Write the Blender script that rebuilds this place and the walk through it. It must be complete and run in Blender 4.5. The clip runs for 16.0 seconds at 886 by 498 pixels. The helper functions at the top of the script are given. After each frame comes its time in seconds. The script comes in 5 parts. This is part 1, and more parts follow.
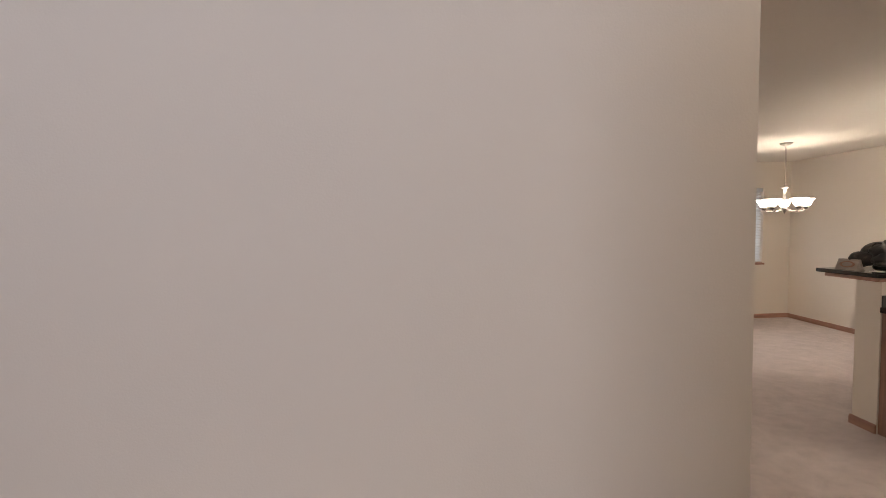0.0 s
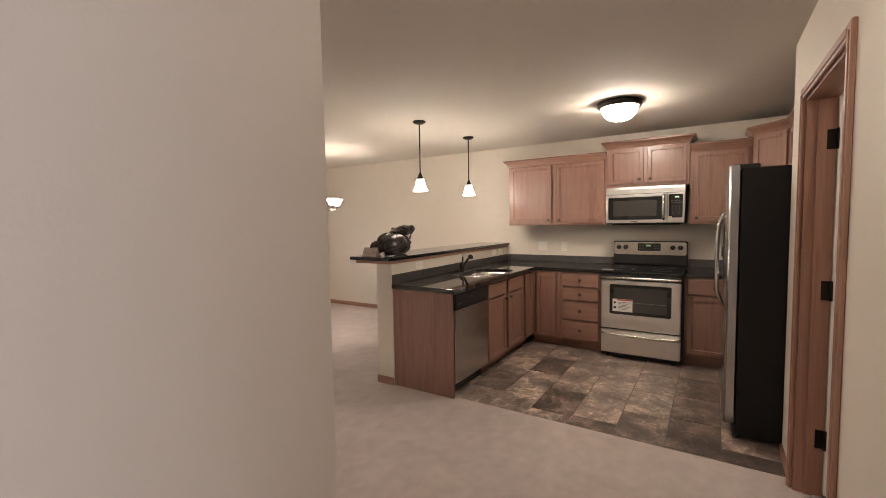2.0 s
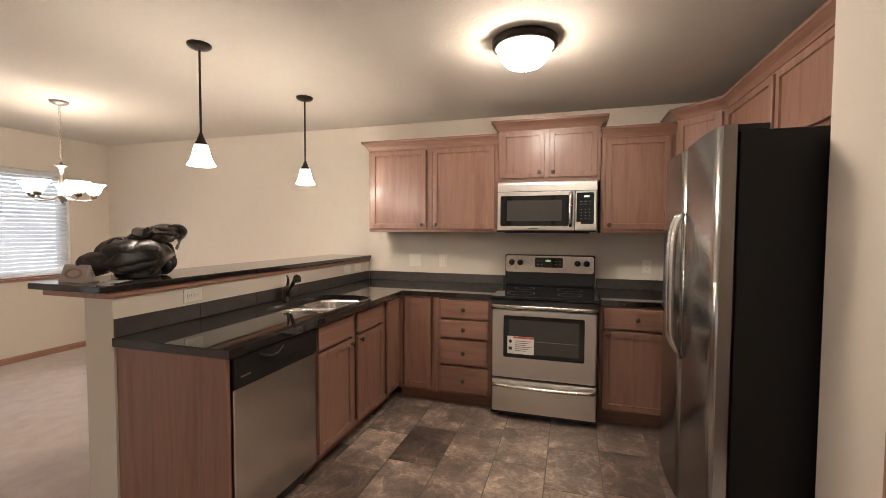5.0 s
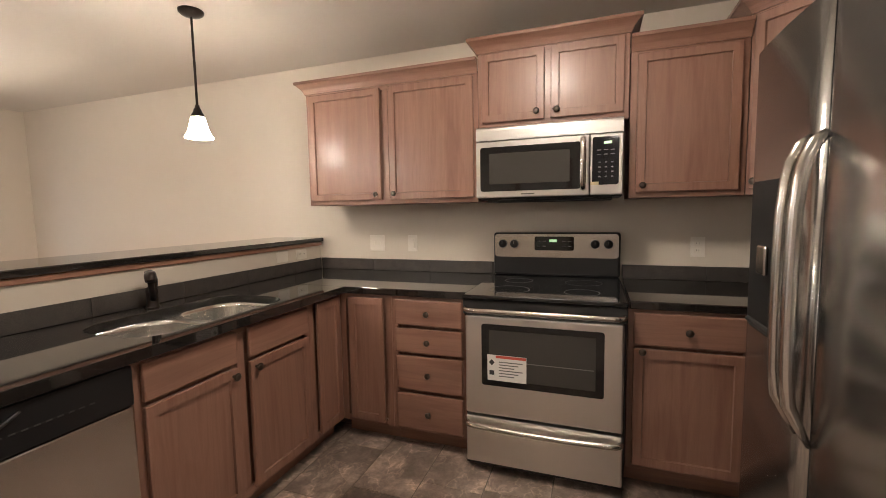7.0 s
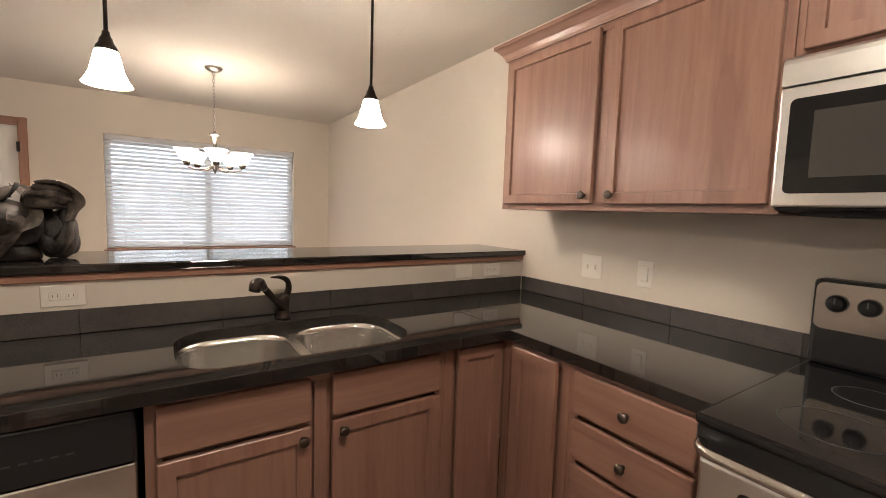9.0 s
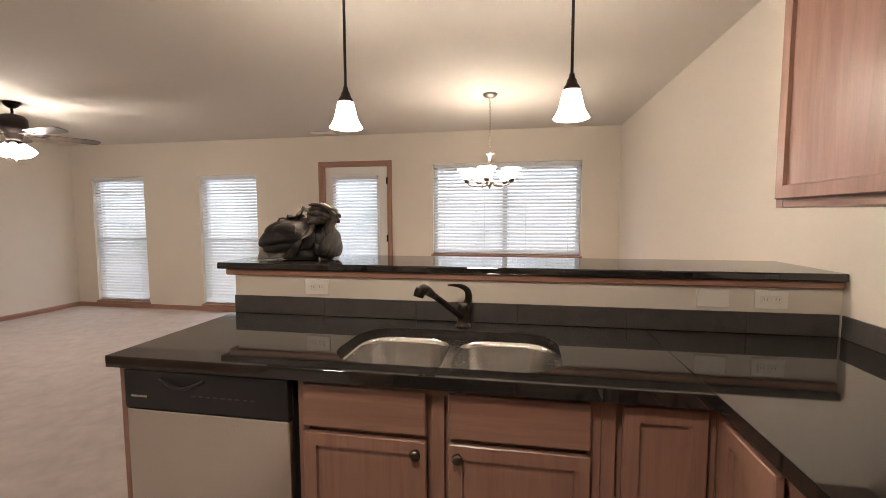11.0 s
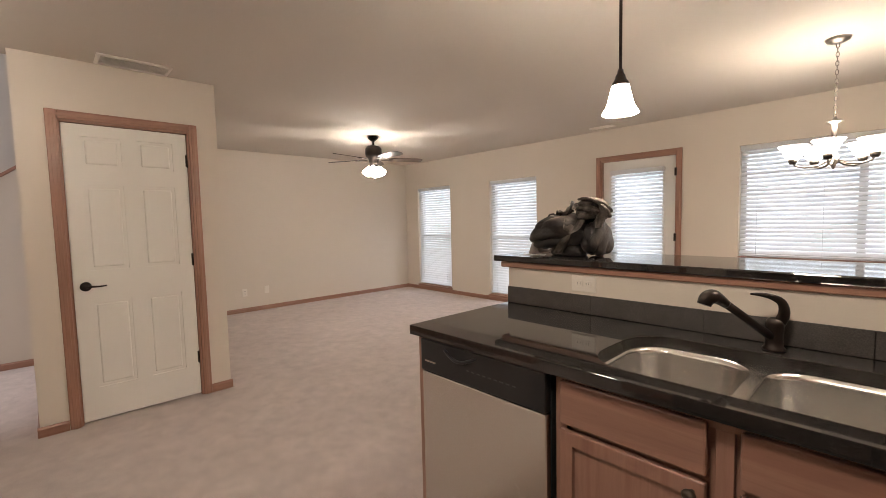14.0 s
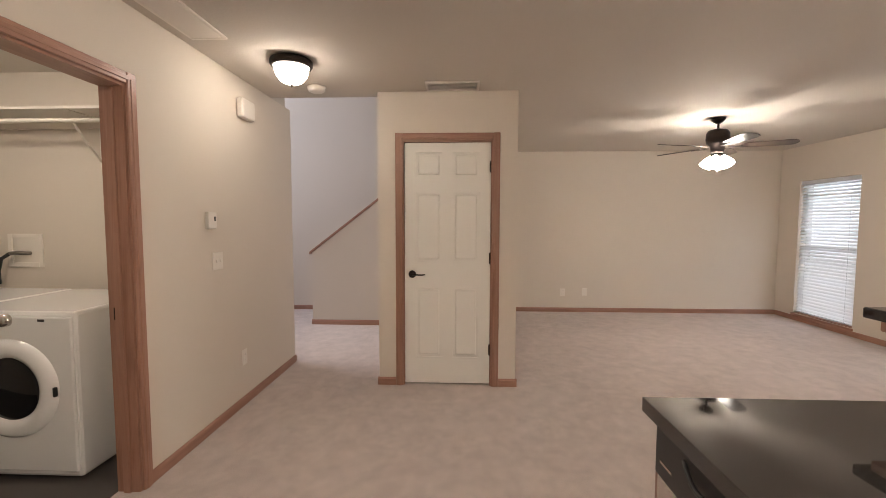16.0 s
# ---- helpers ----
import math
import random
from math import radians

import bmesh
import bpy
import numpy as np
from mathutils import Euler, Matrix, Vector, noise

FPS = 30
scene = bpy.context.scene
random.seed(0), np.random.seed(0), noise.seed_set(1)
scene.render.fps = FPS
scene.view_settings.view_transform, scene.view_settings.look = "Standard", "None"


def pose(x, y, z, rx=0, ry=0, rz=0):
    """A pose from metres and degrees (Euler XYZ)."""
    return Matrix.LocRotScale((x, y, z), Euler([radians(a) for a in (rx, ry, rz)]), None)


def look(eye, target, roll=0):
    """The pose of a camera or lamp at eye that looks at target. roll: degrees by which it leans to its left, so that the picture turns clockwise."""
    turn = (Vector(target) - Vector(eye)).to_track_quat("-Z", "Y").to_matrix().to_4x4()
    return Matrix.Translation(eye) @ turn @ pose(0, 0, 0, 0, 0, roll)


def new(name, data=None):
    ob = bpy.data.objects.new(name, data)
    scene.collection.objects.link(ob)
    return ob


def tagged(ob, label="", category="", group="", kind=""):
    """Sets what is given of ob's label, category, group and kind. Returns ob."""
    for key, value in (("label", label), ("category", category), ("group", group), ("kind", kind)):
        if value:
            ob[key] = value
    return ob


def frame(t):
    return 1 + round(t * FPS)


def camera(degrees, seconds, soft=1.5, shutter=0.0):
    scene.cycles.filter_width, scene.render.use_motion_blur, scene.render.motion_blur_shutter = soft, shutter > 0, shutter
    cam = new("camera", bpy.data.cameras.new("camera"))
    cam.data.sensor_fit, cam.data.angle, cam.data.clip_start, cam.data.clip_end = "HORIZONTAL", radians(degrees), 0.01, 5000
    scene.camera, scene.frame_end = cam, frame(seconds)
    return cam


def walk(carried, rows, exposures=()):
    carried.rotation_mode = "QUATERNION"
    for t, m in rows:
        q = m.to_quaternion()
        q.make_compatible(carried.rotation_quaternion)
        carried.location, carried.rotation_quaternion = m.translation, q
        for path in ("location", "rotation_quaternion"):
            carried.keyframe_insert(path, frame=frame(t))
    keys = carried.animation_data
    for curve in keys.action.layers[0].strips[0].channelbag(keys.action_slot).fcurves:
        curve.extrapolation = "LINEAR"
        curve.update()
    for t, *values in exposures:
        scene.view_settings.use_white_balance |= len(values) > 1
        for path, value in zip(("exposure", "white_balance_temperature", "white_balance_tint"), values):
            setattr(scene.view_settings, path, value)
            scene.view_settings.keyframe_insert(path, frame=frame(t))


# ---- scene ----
cam = camera(92.7, 16.0, soft=0.6)
PATH = [
    (0, (1.049, 0.243, 1.531), (1.119, 2.239, 1.422), -1.0),
    (0.5, (1.046, 0.307, 1.518), (1.661, 2.205, 1.382), -0.3),
    (1, (1.11, 0.427, 1.489), (2.187, 2.106, 1.345), -1.2),
    (1.5, (1.224, 0.559, 1.483), (2.673, 1.929, 1.34), -1.5),
    (2, (1.336, 0.682, 1.458), (3.017, 1.758, 1.326), -1.0),
    (2.5, (1.467, 0.784, 1.461), (3.263, 1.658, 1.368), -0.3),
    (3, (1.708, 0.858, 1.455), (3.551, 1.631, 1.387), -1.0),
    (3.5, (1.983, 0.913, 1.459), (3.857, 1.611, 1.396), -1.4),
    (4, (2.283, 1.026, 1.431), (4.183, 1.646, 1.349), -0.0),
    (4.2, (2.397, 1.072, 1.419), (4.305, 1.664, 1.338), 0.5),
    (6.3, (3.565, 1.119, 1.362), (5.481, 1.682, 1.249), -0.7),
    (6.5, (3.678, 1.1, 1.352), (5.588, 1.672, 1.206), -0.9),
    (7, (3.942, 1.053, 1.329), (5.816, 1.73, 1.154), -1.0),
    (7.5, (4.201, 1.048, 1.328), (5.991, 1.926, 1.171), 0.1),
    (8, (4.458, 1.079, 1.328), (6.118, 2.187, 1.193), 1.3),
    (8.5, (4.716, 1.146, 1.342), (6.172, 2.509, 1.194), 1.9),
    (9, (4.897, 1.217, 1.359), (6.002, 2.875, 1.185), 1.9),
    (9.5, (5.097, 1.291, 1.384), (5.804, 3.156, 1.23), 0.4),
    (10, (5.266, 1.351, 1.386), (5.592, 3.319, 1.235), -0.3),
    (10.2, (5.325, 1.356, 1.38), (5.493, 3.342, 1.216), -0.6),
    (12.3, (5.722, 1.114, 1.335), (4.805, 2.888, 1.22), 1.1),
    (12.5, (5.739, 1.112, 1.328), (4.75, 2.848, 1.222), 0.6),
    (13, (5.748, 1.146, 1.317), (4.619, 2.795, 1.251), -1.2),
    (13.5, (5.673, 1.222, 1.314), (4.392, 2.756, 1.232), -1.6),
    (14, (5.542, 1.351, 1.336), (4.086, 2.715, 1.198), -1.3),
    (14.5, (5.459, 1.479, 1.354), (3.809, 2.596, 1.176), -1.1),
    (15, (5.436, 1.646, 1.367), (3.565, 2.336, 1.206), -1.6),
    (15.5, (5.4, 1.761, 1.37), (3.43, 2.077, 1.227), -0.4),
    (16, (5.329, 1.921, 1.38), (3.335, 1.84, 1.25), 0.1),
]
walk(cam, [(t, look(eye, target, roll)) for t, eye, target, roll in PATH],
     [(0.0, 0.14), (1.0, 0.12), (2.0, 0.27), (4.0, 0.32), (10.0, 0.31), (12.5, 0.41), (16.0, 0.43)])

# ---- light ----
world = bpy.data.worlds.new("overcast_sky")
scene.world = world
world.use_nodes = True
wn = world.node_tree
sky = wn.nodes.new("ShaderNodeTexSky")
sky.sky_type, sky.sun_disc = "NISHITA", False
sky.sun_elevation, sky.sun_rotation, sky.dust_density = radians(40), radians(200), 3.0
wn.links.new(sky.outputs[0], wn.nodes["Background"].inputs[0])
wn.nodes["Background"].inputs[1].default_value = 0.12
sun = new("sun", bpy.data.lights.new("sun", "SUN"))
sun.data.energy, sun.data.angle, sun.data.color = 0.8, radians(15), (1.0, 0.96, 0.9)
sun.matrix_world = look((0, -20, 20), (0, 0, 0))
LAMP = 1.0          # strength of the lamps in the glass shades


# ---- materials ----
def mat(name, colour, rough=0.5, metal=0.0, coat=0.0):
    m = bpy.data.materials.new(name)
    m.use_nodes = True
    b = m.node_tree.nodes["Principled BSDF"]
    b.inputs["Base Color"].default_value = (*colour, 1)
    b.inputs["Roughness"].default_value = rough
    b.inputs["Metallic"].default_value = metal
    b.inputs["Coat Weight"].default_value = coat
    return m


def node(m, kind, **sets):
    n = m.node_tree.nodes.new(kind)
    for k, v in sets.items():
        n.inputs[k.replace("_", " ")].default_value = v
    return n


def join(m, a, b):
    m.node_tree.links.new(a, b)


def coords(m, scale=(1, 1, 1), kind="Object"):
    tc = node(m, "ShaderNodeTexCoord")
    mp = node(m, "ShaderNodeMapping", Scale=scale)
    join(m, tc.outputs[kind], mp.inputs["Vector"])
    return mp.outputs[0]


def ramp(m, fac, stops):
    r = m.node_tree.nodes.new("ShaderNodeValToRGB")
    while len(r.color_ramp.elements) < len(stops):
        r.color_ramp.elements.new(0.5)
    for e, (p, c) in zip(r.color_ramp.elements, stops):
        e.position, e.color = p, (*c, 1)
    join(m, fac, r.inputs[0])
    return r.outputs[0]


def mixed(m, a, b, fac, how="MIX"):
    x = m.node_tree.nodes.new("ShaderNodeMix")
    x.data_type, x.blend_type = "RGBA", how
    x.clamp_result = False
    for sock, v in ((x.inputs[0], fac), (x.inputs[6], a), (x.inputs[7], b)):
        if hasattr(v, "is_linked"):
            join(m, v, sock)
        else:
            sock.default_value = v if isinstance(v, (int, float)) else (*v, 1)
    return x.outputs[2]


def noised(m, vec, scale, detail=4.0, rough=0.6):
    n = node(m, "ShaderNodeTexNoise", Scale=scale, Detail=detail, Roughness=rough)
    join(m, vec, n.inputs["Vector"])
    return n.outputs[0]


def bsdf(m):
    return m.node_tree.nodes["Principled BSDF"]


def bumped(m, height, strength, distance):
    b = node(m, "ShaderNodeBump", Strength=strength, Distance=distance)
    join(m, height, b.inputs["Height"])
    join(m, b.outputs[0], bsdf(m).inputs["Normal"])


def painted(name, colour, fleck, bump, rough=0.75):
    """Rolled wall paint: faint blotches and an orange-peel relief."""
    m = mat(name, colour, rough)
    v = coords(m)
    big = noised(m, v, 1.3, 3)
    dark = tuple(c * 0.95 for c in colour)
    join(m, mixed(m, dark, colour, big), bsdf(m).inputs["Base Color"])
    bumped(m, noised(m, v, fleck, 3), bump, 0.004)
    return m


def timber(name, dark, light, stretch, rough=0.45, coat=0.29):
    """Stained oak: fine pores and broad cathedral bands along the grain."""
    m = mat(name, light, rough, 0, coat)
    bsdf(m).inputs["Coat Roughness"].default_value = 0.22
    v = coords(m, stretch)
    info = node(m, "ShaderNodeObjectInfo")
    shift = m.node_tree.nodes.new("ShaderNodeVectorMath")
    shift.operation = "ADD"
    join(m, v, shift.inputs[0])
    scale = m.node_tree.nodes.new("ShaderNodeMath")
    scale.operation = "MULTIPLY"
    scale.inputs[1].default_value = 37.0
    join(m, info.outputs["Random"], scale.inputs[0])
    join(m, scale.outputs[0], shift.inputs[1])
    bands = noised(m, shift.outputs[0], 1.5, 3.0)
    pores = noised(m, shift.outputs[0], 34.0, 5.0, 0.7)
    c = ramp(m, bands, [(0.36, dark), (0.5, light), (0.66, tuple(x * 0.86 for x in light))])
    pale = ramp(m, pores, [(0.34, (0.72, 0.68, 0.66)), (0.55, (1, 1, 1))])
    turns = m.node_tree.nodes.new("ShaderNodeMath")
    turns.operation = "MULTIPLY"
    turns.inputs[1].default_value = 95.0
    join(m, noised(m, shift.outputs[0], 0.55, 2.0, 0.45), turns.inputs[0])
    wave = m.node_tree.nodes.new("ShaderNodeMath")
    wave.operation = "SINE"
    join(m, turns.outputs[0], wave.inputs[0])
    rings = ramp(m, wave.outputs[0], [(0.0, (1, 1, 1)), (0.55, (1, 1, 1)), (0.95, (0.74, 0.68, 0.63))])
    c = mixed(m, c, rings, 0.22, "MULTIPLY")
    join(m, mixed(m, c, pale, 0.22, "MULTIPLY"), bsdf(m).inputs["Base Color"])
    bumped(m, pores, 0.12, 0.002)
    return m


def brushed(name, colour, stretch, rough=0.27):
    m = mat(name, colour, rough, 1.0)
    v = coords(m, stretch)
    n = noised(m, v, 60, 3)
    r = node(m, "ShaderNodeMapRange")
    r.inputs["To Min"].default_value, r.inputs["To Max"].default_value = rough * 0.75, rough * 1.35
    join(m, n, r.inputs["Value"])
    join(m, r.outputs[0], bsdf(m).inputs["Roughness"])
    join(m, mixed(m, tuple(c * 0.94 for c in colour), colour, n), bsdf(m).inputs["Base Color"])
    bumped(m, n, 0.004, 0.0005)
    return m


def glowing(name, colour, strength):
    m = mat(name, (0.85, 0.82, 0.78), 0.3)
    bsdf(m).inputs["Emission Color"].default_value = (*colour, 1)
    bsdf(m).inputs["Emission Strength"].default_value = strength
    return m


WALL = painted("cream_wall_paint", (0.68, 0.612, 0.530), 160, 0.12)
CEIL = painted("ceiling_paint", (0.60, 0.55, 0.488), 42, 0.35, 0.85)
OAK = timber("stained_oak_upright", (0.226, 0.113, 0.079), (0.285, 0.153, 0.110), (9, 9, 0.7))
OAK_X = timber("stained_oak_lengthwise", (0.226, 0.113, 0.079), (0.285, 0.153, 0.110), (0.7, 9, 9))
TRIM = timber("stained_trim_upright", (0.29, 0.14, 0.092), (0.36, 0.188, 0.128), (10, 10, 0.6))
TRIM_X = timber("stained_trim_x", (0.29, 0.14, 0.092), (0.36, 0.188, 0.128), (0.6, 10, 10))
TRIM_Y = timber("stained_trim_y", (0.29, 0.14, 0.092), (0.36, 0.188, 0.128), (10, 0.6, 10))
STEEL = brushed("brushed_stainless_steel", (0.76, 0.74, 0.71), (0.5, 0.5, 260), 0.30)
FRIDGE_STEEL = brushed("refrigerator_steel", (0.44, 0.435, 0.425), (0.5, 0.5, 260), 0.21)
STEEL_V = brushed("vertically_brushed_steel", (0.66, 0.635, 0.60), (260, 260, 0.5), 0.24)
SATIN = brushed("satin_steel", (0.62, 0.59, 0.55), (8, 8, 8), 0.22)
SINK = brushed("sink_steel", (0.62, 0.60, 0.57), (22, 22, 0.3), 0.22)
BLACK = mat("black_enamel", (0.012, 0.012, 0.013), 0.35)
FRIDGE_SIDE = painted("textured_black_steel", (0.008, 0.0075, 0.0075), 420, 0.25, 0.5)
bsdf(FRIDGE_SIDE).inputs["Specular IOR Level"].default_value = 0.3
GLASS_BLACK = mat("black_glass", (0.008, 0.008, 0.009), 0.06, 0, 0.3)
OVEN_GLASS = mat("smoked_oven_glass", (0.05, 0.047, 0.043), 0.1)
BRONZE = mat("oil_rubbed_bronze", (0.024, 0.017, 0.014), 0.38, 0.75)
KNOB_METAL = mat("aged_bronze_knob", (0.13, 0.108, 0.09), 0.32, 1.0)
NICKEL = mat("brushed_nickel", (0.30, 0.27, 0.24), 0.34, 1.0)
CUP = mat("dark_nickel", (0.16, 0.14, 0.12), 0.35, 1.0)
PLASTIC = mat("white_plastic", (0.77, 0.72, 0.65), 0.4)
DOOR = painted("white_door_paint", (0.80, 0.775, 0.72), 300, 0.04, 0.45)
ENAMEL = mat("white_appliance_enamel", (0.78, 0.77, 0.75), 0.22, 0, 0.3)
DARK = mat("shadow_black_plastic", (0.02, 0.02, 0.02), 0.6)
PRINT = mat("grey_print", (0.15, 0.145, 0.14), 0.6)
SLOT = mat("socket_slot", (0.25, 0.225, 0.2), 0.6)
RING = mat("burner_ring_print", (0.05, 0.05, 0.05), 0.4)
PAPER = mat("white_paper", (0.75, 0.73, 0.7), 0.7)
RED = mat("red_print", (0.55, 0.08, 0.05), 0.6)
GREEN_LED = glowing("green_display", (0.25, 1.0, 0.35), 0.35)
LAMP_BOWL = glowing("lit_alabaster_bowl", (1.0, 0.87, 0.73), 86 * LAMP)
LAMP_HALL = glowing("lit_small_alabaster_bowl", (1.0, 0.88, 0.76), 27 * LAMP)
LAMP_LAUNDRY = glowing("lit_laundry_bowl", (1.0, 0.88, 0.76), 40 * LAMP)
LAMP_PEND = glowing("lit_white_pendant_glass", (1.0, 0.87, 0.73), 92 * LAMP)
BULB = glowing("lit_bulb", (1.0, 0.87, 0.73), 170 * LAMP)
LAMP_CHAN = glowing("lit_white_chandelier_glass", (1.0, 0.88, 0.75), 22 * LAMP)
LAMP_FAN = glowing("lit_white_fan_glass", (1.0, 0.90, 0.80), 82 * LAMP)


def stone(name, pale=1.0, rough=0.04):
    """Dark polished composite stone with small pale specks."""
    m = mat(name, (0.03, 0.027, 0.024), rough)
    bsdf(m).inputs["Specular IOR Level"].default_value = 0.8
    v = coords(m)
    a = ramp(m, noised(m, v, 260, 3, 0.7), [(0.38, (0.011 * pale, 0.0095 * pale, 0.009 * pale)), (0.58, (0.020 * pale, 0.0175 * pale, 0.016 * pale)), (0.80, (0.032 * pale, 0.027 * pale, 0.024 * pale))])
    b = ramp(m, noised(m, v, 14, 3), [(0.35, (0.8, 0.8, 0.8)), (0.65, (1.2, 1.2, 1.2))])
    join(m, mixed(m, a, b, 1.0, "MULTIPLY"), bsdf(m).inputs["Base Color"])
    return m


STONE = stone("dark_speckled_stone")
HONED = stone("honed_dark_stone", 3.4, 0.38)
JOINT = mat("dark_tile_joint", (0.035, 0.03, 0.027), 0.7)


def carpeted():
    m = mat("beige_cut_pile_carpet", (0.42, 0.35, 0.3), 1.0)
    v = coords(m)
    big = noised(m, v, 2.2, 4)
    tread = noised(m, v, 8.0, 7, 0.70)
    pile = noised(m, v, 190, 3, 0.8)
    c = ramp(m, big, [(0.3, (0.52, 0.435, 0.398)), (0.7, (0.58, 0.492, 0.452))])
    d = ramp(m, tread, [(0.34, (0.84, 0.835, 0.83)), (0.64, (1.08, 1.08, 1.08))])
    e = ramp(m, pile, [(0.3, (0.62, 0.60, 0.58)), (0.65, (1.15, 1.15, 1.15))])
    join(m, mixed(m, mixed(m, c, d, 1.0, "MULTIPLY"), e, 1.0, "MULTIPLY"), bsdf(m).inputs["Base Color"])
    bsdf(m).inputs["Sheen Weight"].default_value = 0.25
    bumped(m, mixed(m, pile, tread, 0.35), 0.7, 0.010)
    return m


CARPET = carpeted()


def vinyl():
    """Slate-look vinyl: every tile has its own tone, with pale cloudy veins."""
    m = mat("slate_look_vinyl", (0.2, 0.16, 0.13), 0.38)
    info = node(m, "ShaderNodeObjectInfo")
    v = coords(m)
    off = m.node_tree.nodes.new("ShaderNodeVectorMath")
    off.operation = "ADD"
    mul = m.node_tree.nodes.new("ShaderNodeMath")
    mul.operation = "MULTIPLY"
    mul.inputs[1].default_value = 91.0
    join(m, info.outputs["Random"], mul.inputs[0])
    join(m, v, off.inputs[0])
    join(m, mul.outputs[0], off.inputs[1])
    warp = m.node_tree.nodes.new("ShaderNodeVectorMath")
    warp.operation = "MULTIPLY_ADD"
    warp.inputs[1].default_value = (0.16, 0.16, 0.0)
    soft = node(m, "ShaderNodeTexNoise", Scale=5.0, Detail=3.0)
    join(m, off.outputs[0], soft.inputs["Vector"])
    join(m, soft.outputs["Color"], warp.inputs[0])
    join(m, off.outputs[0], warp.inputs[2])
    tone = ramp(m, info.outputs["Random"], [(0.0, (0.105, 0.078, 0.066)), (0.42, (0.130, 0.098, 0.083)), (0.50, (0.225, 0.176, 0.149)), (1.0, (0.262, 0.208, 0.176))])
    cloud = ramp(m, noised(m, warp.outputs[0], 5.0, 5, 0.6), [(0.34, (0.58, 0.56, 0.54)), (0.50, (1, 1, 1)), (0.64, (2.0, 1.95, 1.88))])
    ridge = m.node_tree.nodes.new("ShaderNodeMath")
    ridge.operation = "ABSOLUTE"
    level = m.node_tree.nodes.new("ShaderNodeMath")
    level.operation = "SUBTRACT"
    level.inputs[1].default_value = 0.5
    join(m, noised(m, warp.outputs[0], 6.5, 4, 0.55), level.inputs[0])
    join(m, level.outputs[0], ridge.inputs[0])
    vein = ramp(m, ridge.outputs[0], [(0.0, (1.9, 1.86, 1.82)), (0.012, (1.35, 1.33, 1.30)), (0.035, (1, 1, 1))])
    grit = ramp(m, noised(m, off.outputs[0], 45, 6, 0.7), [(0.36, (0.80, 0.79, 0.78)), (0.64, (1.18, 1.18, 1.18))])
    c = mixed(m, mixed(m, tone, cloud, 1.0, "MULTIPLY"), vein, 0.75, "MULTIPLY")
    join(m, mixed(m, c, grit, 0.8, "MULTIPLY"), bsdf(m).inputs["Base Color"])
    bumped(m, noised(m, off.outputs[0], 24, 6), 0.15, 0.004)
    return m


VINYL = vinyl()
GROUT = mat("vinyl_joint", (0.16, 0.135, 0.11), 0.7)


# ---- mesh helpers ----
def box(bm, x0, x1, y0, y1, z0, z1, bevel=0.0, m=None):
    """Adds a box, with bevelled edges where bevel > 0, to bm."""
    t = bmesh.new()
    bmesh.ops.create_cube(t, size=1)
    for v in t.verts:
        v.co = Vector(((x0 + x1) / 2 + v.co.x * (x1 - x0), (y0 + y1) / 2 + v.co.y * (y1 - y0), (z0 + z1) / 2 + v.co.z * (z1 - z0)))
    if bevel:
        bmesh.ops.bevel(t, geom=t.edges[:], offset=bevel, segments=2 if bevel > 0.004 else 1, affect="EDGES", profile=0.5)
    if m is not None:
        bmesh.ops.transform(t, matrix=m, verts=t.verts)
    add(bm, t)
    return bm


def add(bm, other):
    me = bpy.data.meshes.new("tmp")
    other.to_mesh(me)
    other.free()
    bm.from_mesh(me)
    bpy.data.meshes.remove(me)


def lathe(profile, steps=28, m=None, bm=None):
    """Turns (radius, height) points round z."""
    t = bmesh.new()
    rings = []
    for r, z in profile:
        rings.append([t.verts.new((max(r, 1e-4) * math.cos(2 * math.pi * k / steps), max(r, 1e-4) * math.sin(2 * math.pi * k / steps), z)) for k in range(steps)])
    for a, b in zip(rings, rings[1:]):
        for k in range(steps):
            t.faces.new((a[k], a[(k + 1) % steps], b[(k + 1) % steps], b[k]))
    for f in t.faces:
        f.smooth = True
    bmesh.ops.recalc_face_normals(t, faces=t.faces)
    if m is not None:
        bmesh.ops.transform(t, matrix=m, verts=t.verts)
    if bm is None:
        return t
    add(bm, t)
    return bm


def tube(points, radius, steps=10, bm=None, flat=1.0):
    """A round bar along points, with closed ends. radius: one, or one a point."""
    t = bmesh.new()
    pts = [Vector(p) for p in points]
    radii = radius if isinstance(radius, (list, tuple)) else [radius] * len(pts)
    rings = []
    side = None
    for i, p in enumerate(pts):
        d = (pts[min(i + 1, len(pts) - 1)] - pts[max(i - 1, 0)]).normalized()
        if side is None:
            side = d.orthogonal().normalized()
        side = (side - d * side.dot(d)).normalized()
        up = d.cross(side)
        rings.append([t.verts.new(p + radii[i] * (math.cos(2 * math.pi * k / steps) * side + flat * math.sin(2 * math.pi * k / steps) * up)) for k in range(steps)])
    for a, b in zip(rings, rings[1:]):
        for k in range(steps):
            t.faces.new((a[k], a[(k + 1) % steps], b[(k + 1) % steps], b[k])).smooth = True
    t.faces.new(rings[0][::-1])
    t.faces.new(rings[-1])
    bmesh.ops.recalc_face_normals(t, faces=t.faces)
    if bm is None:
        return t
    add(bm, t)
    return bm


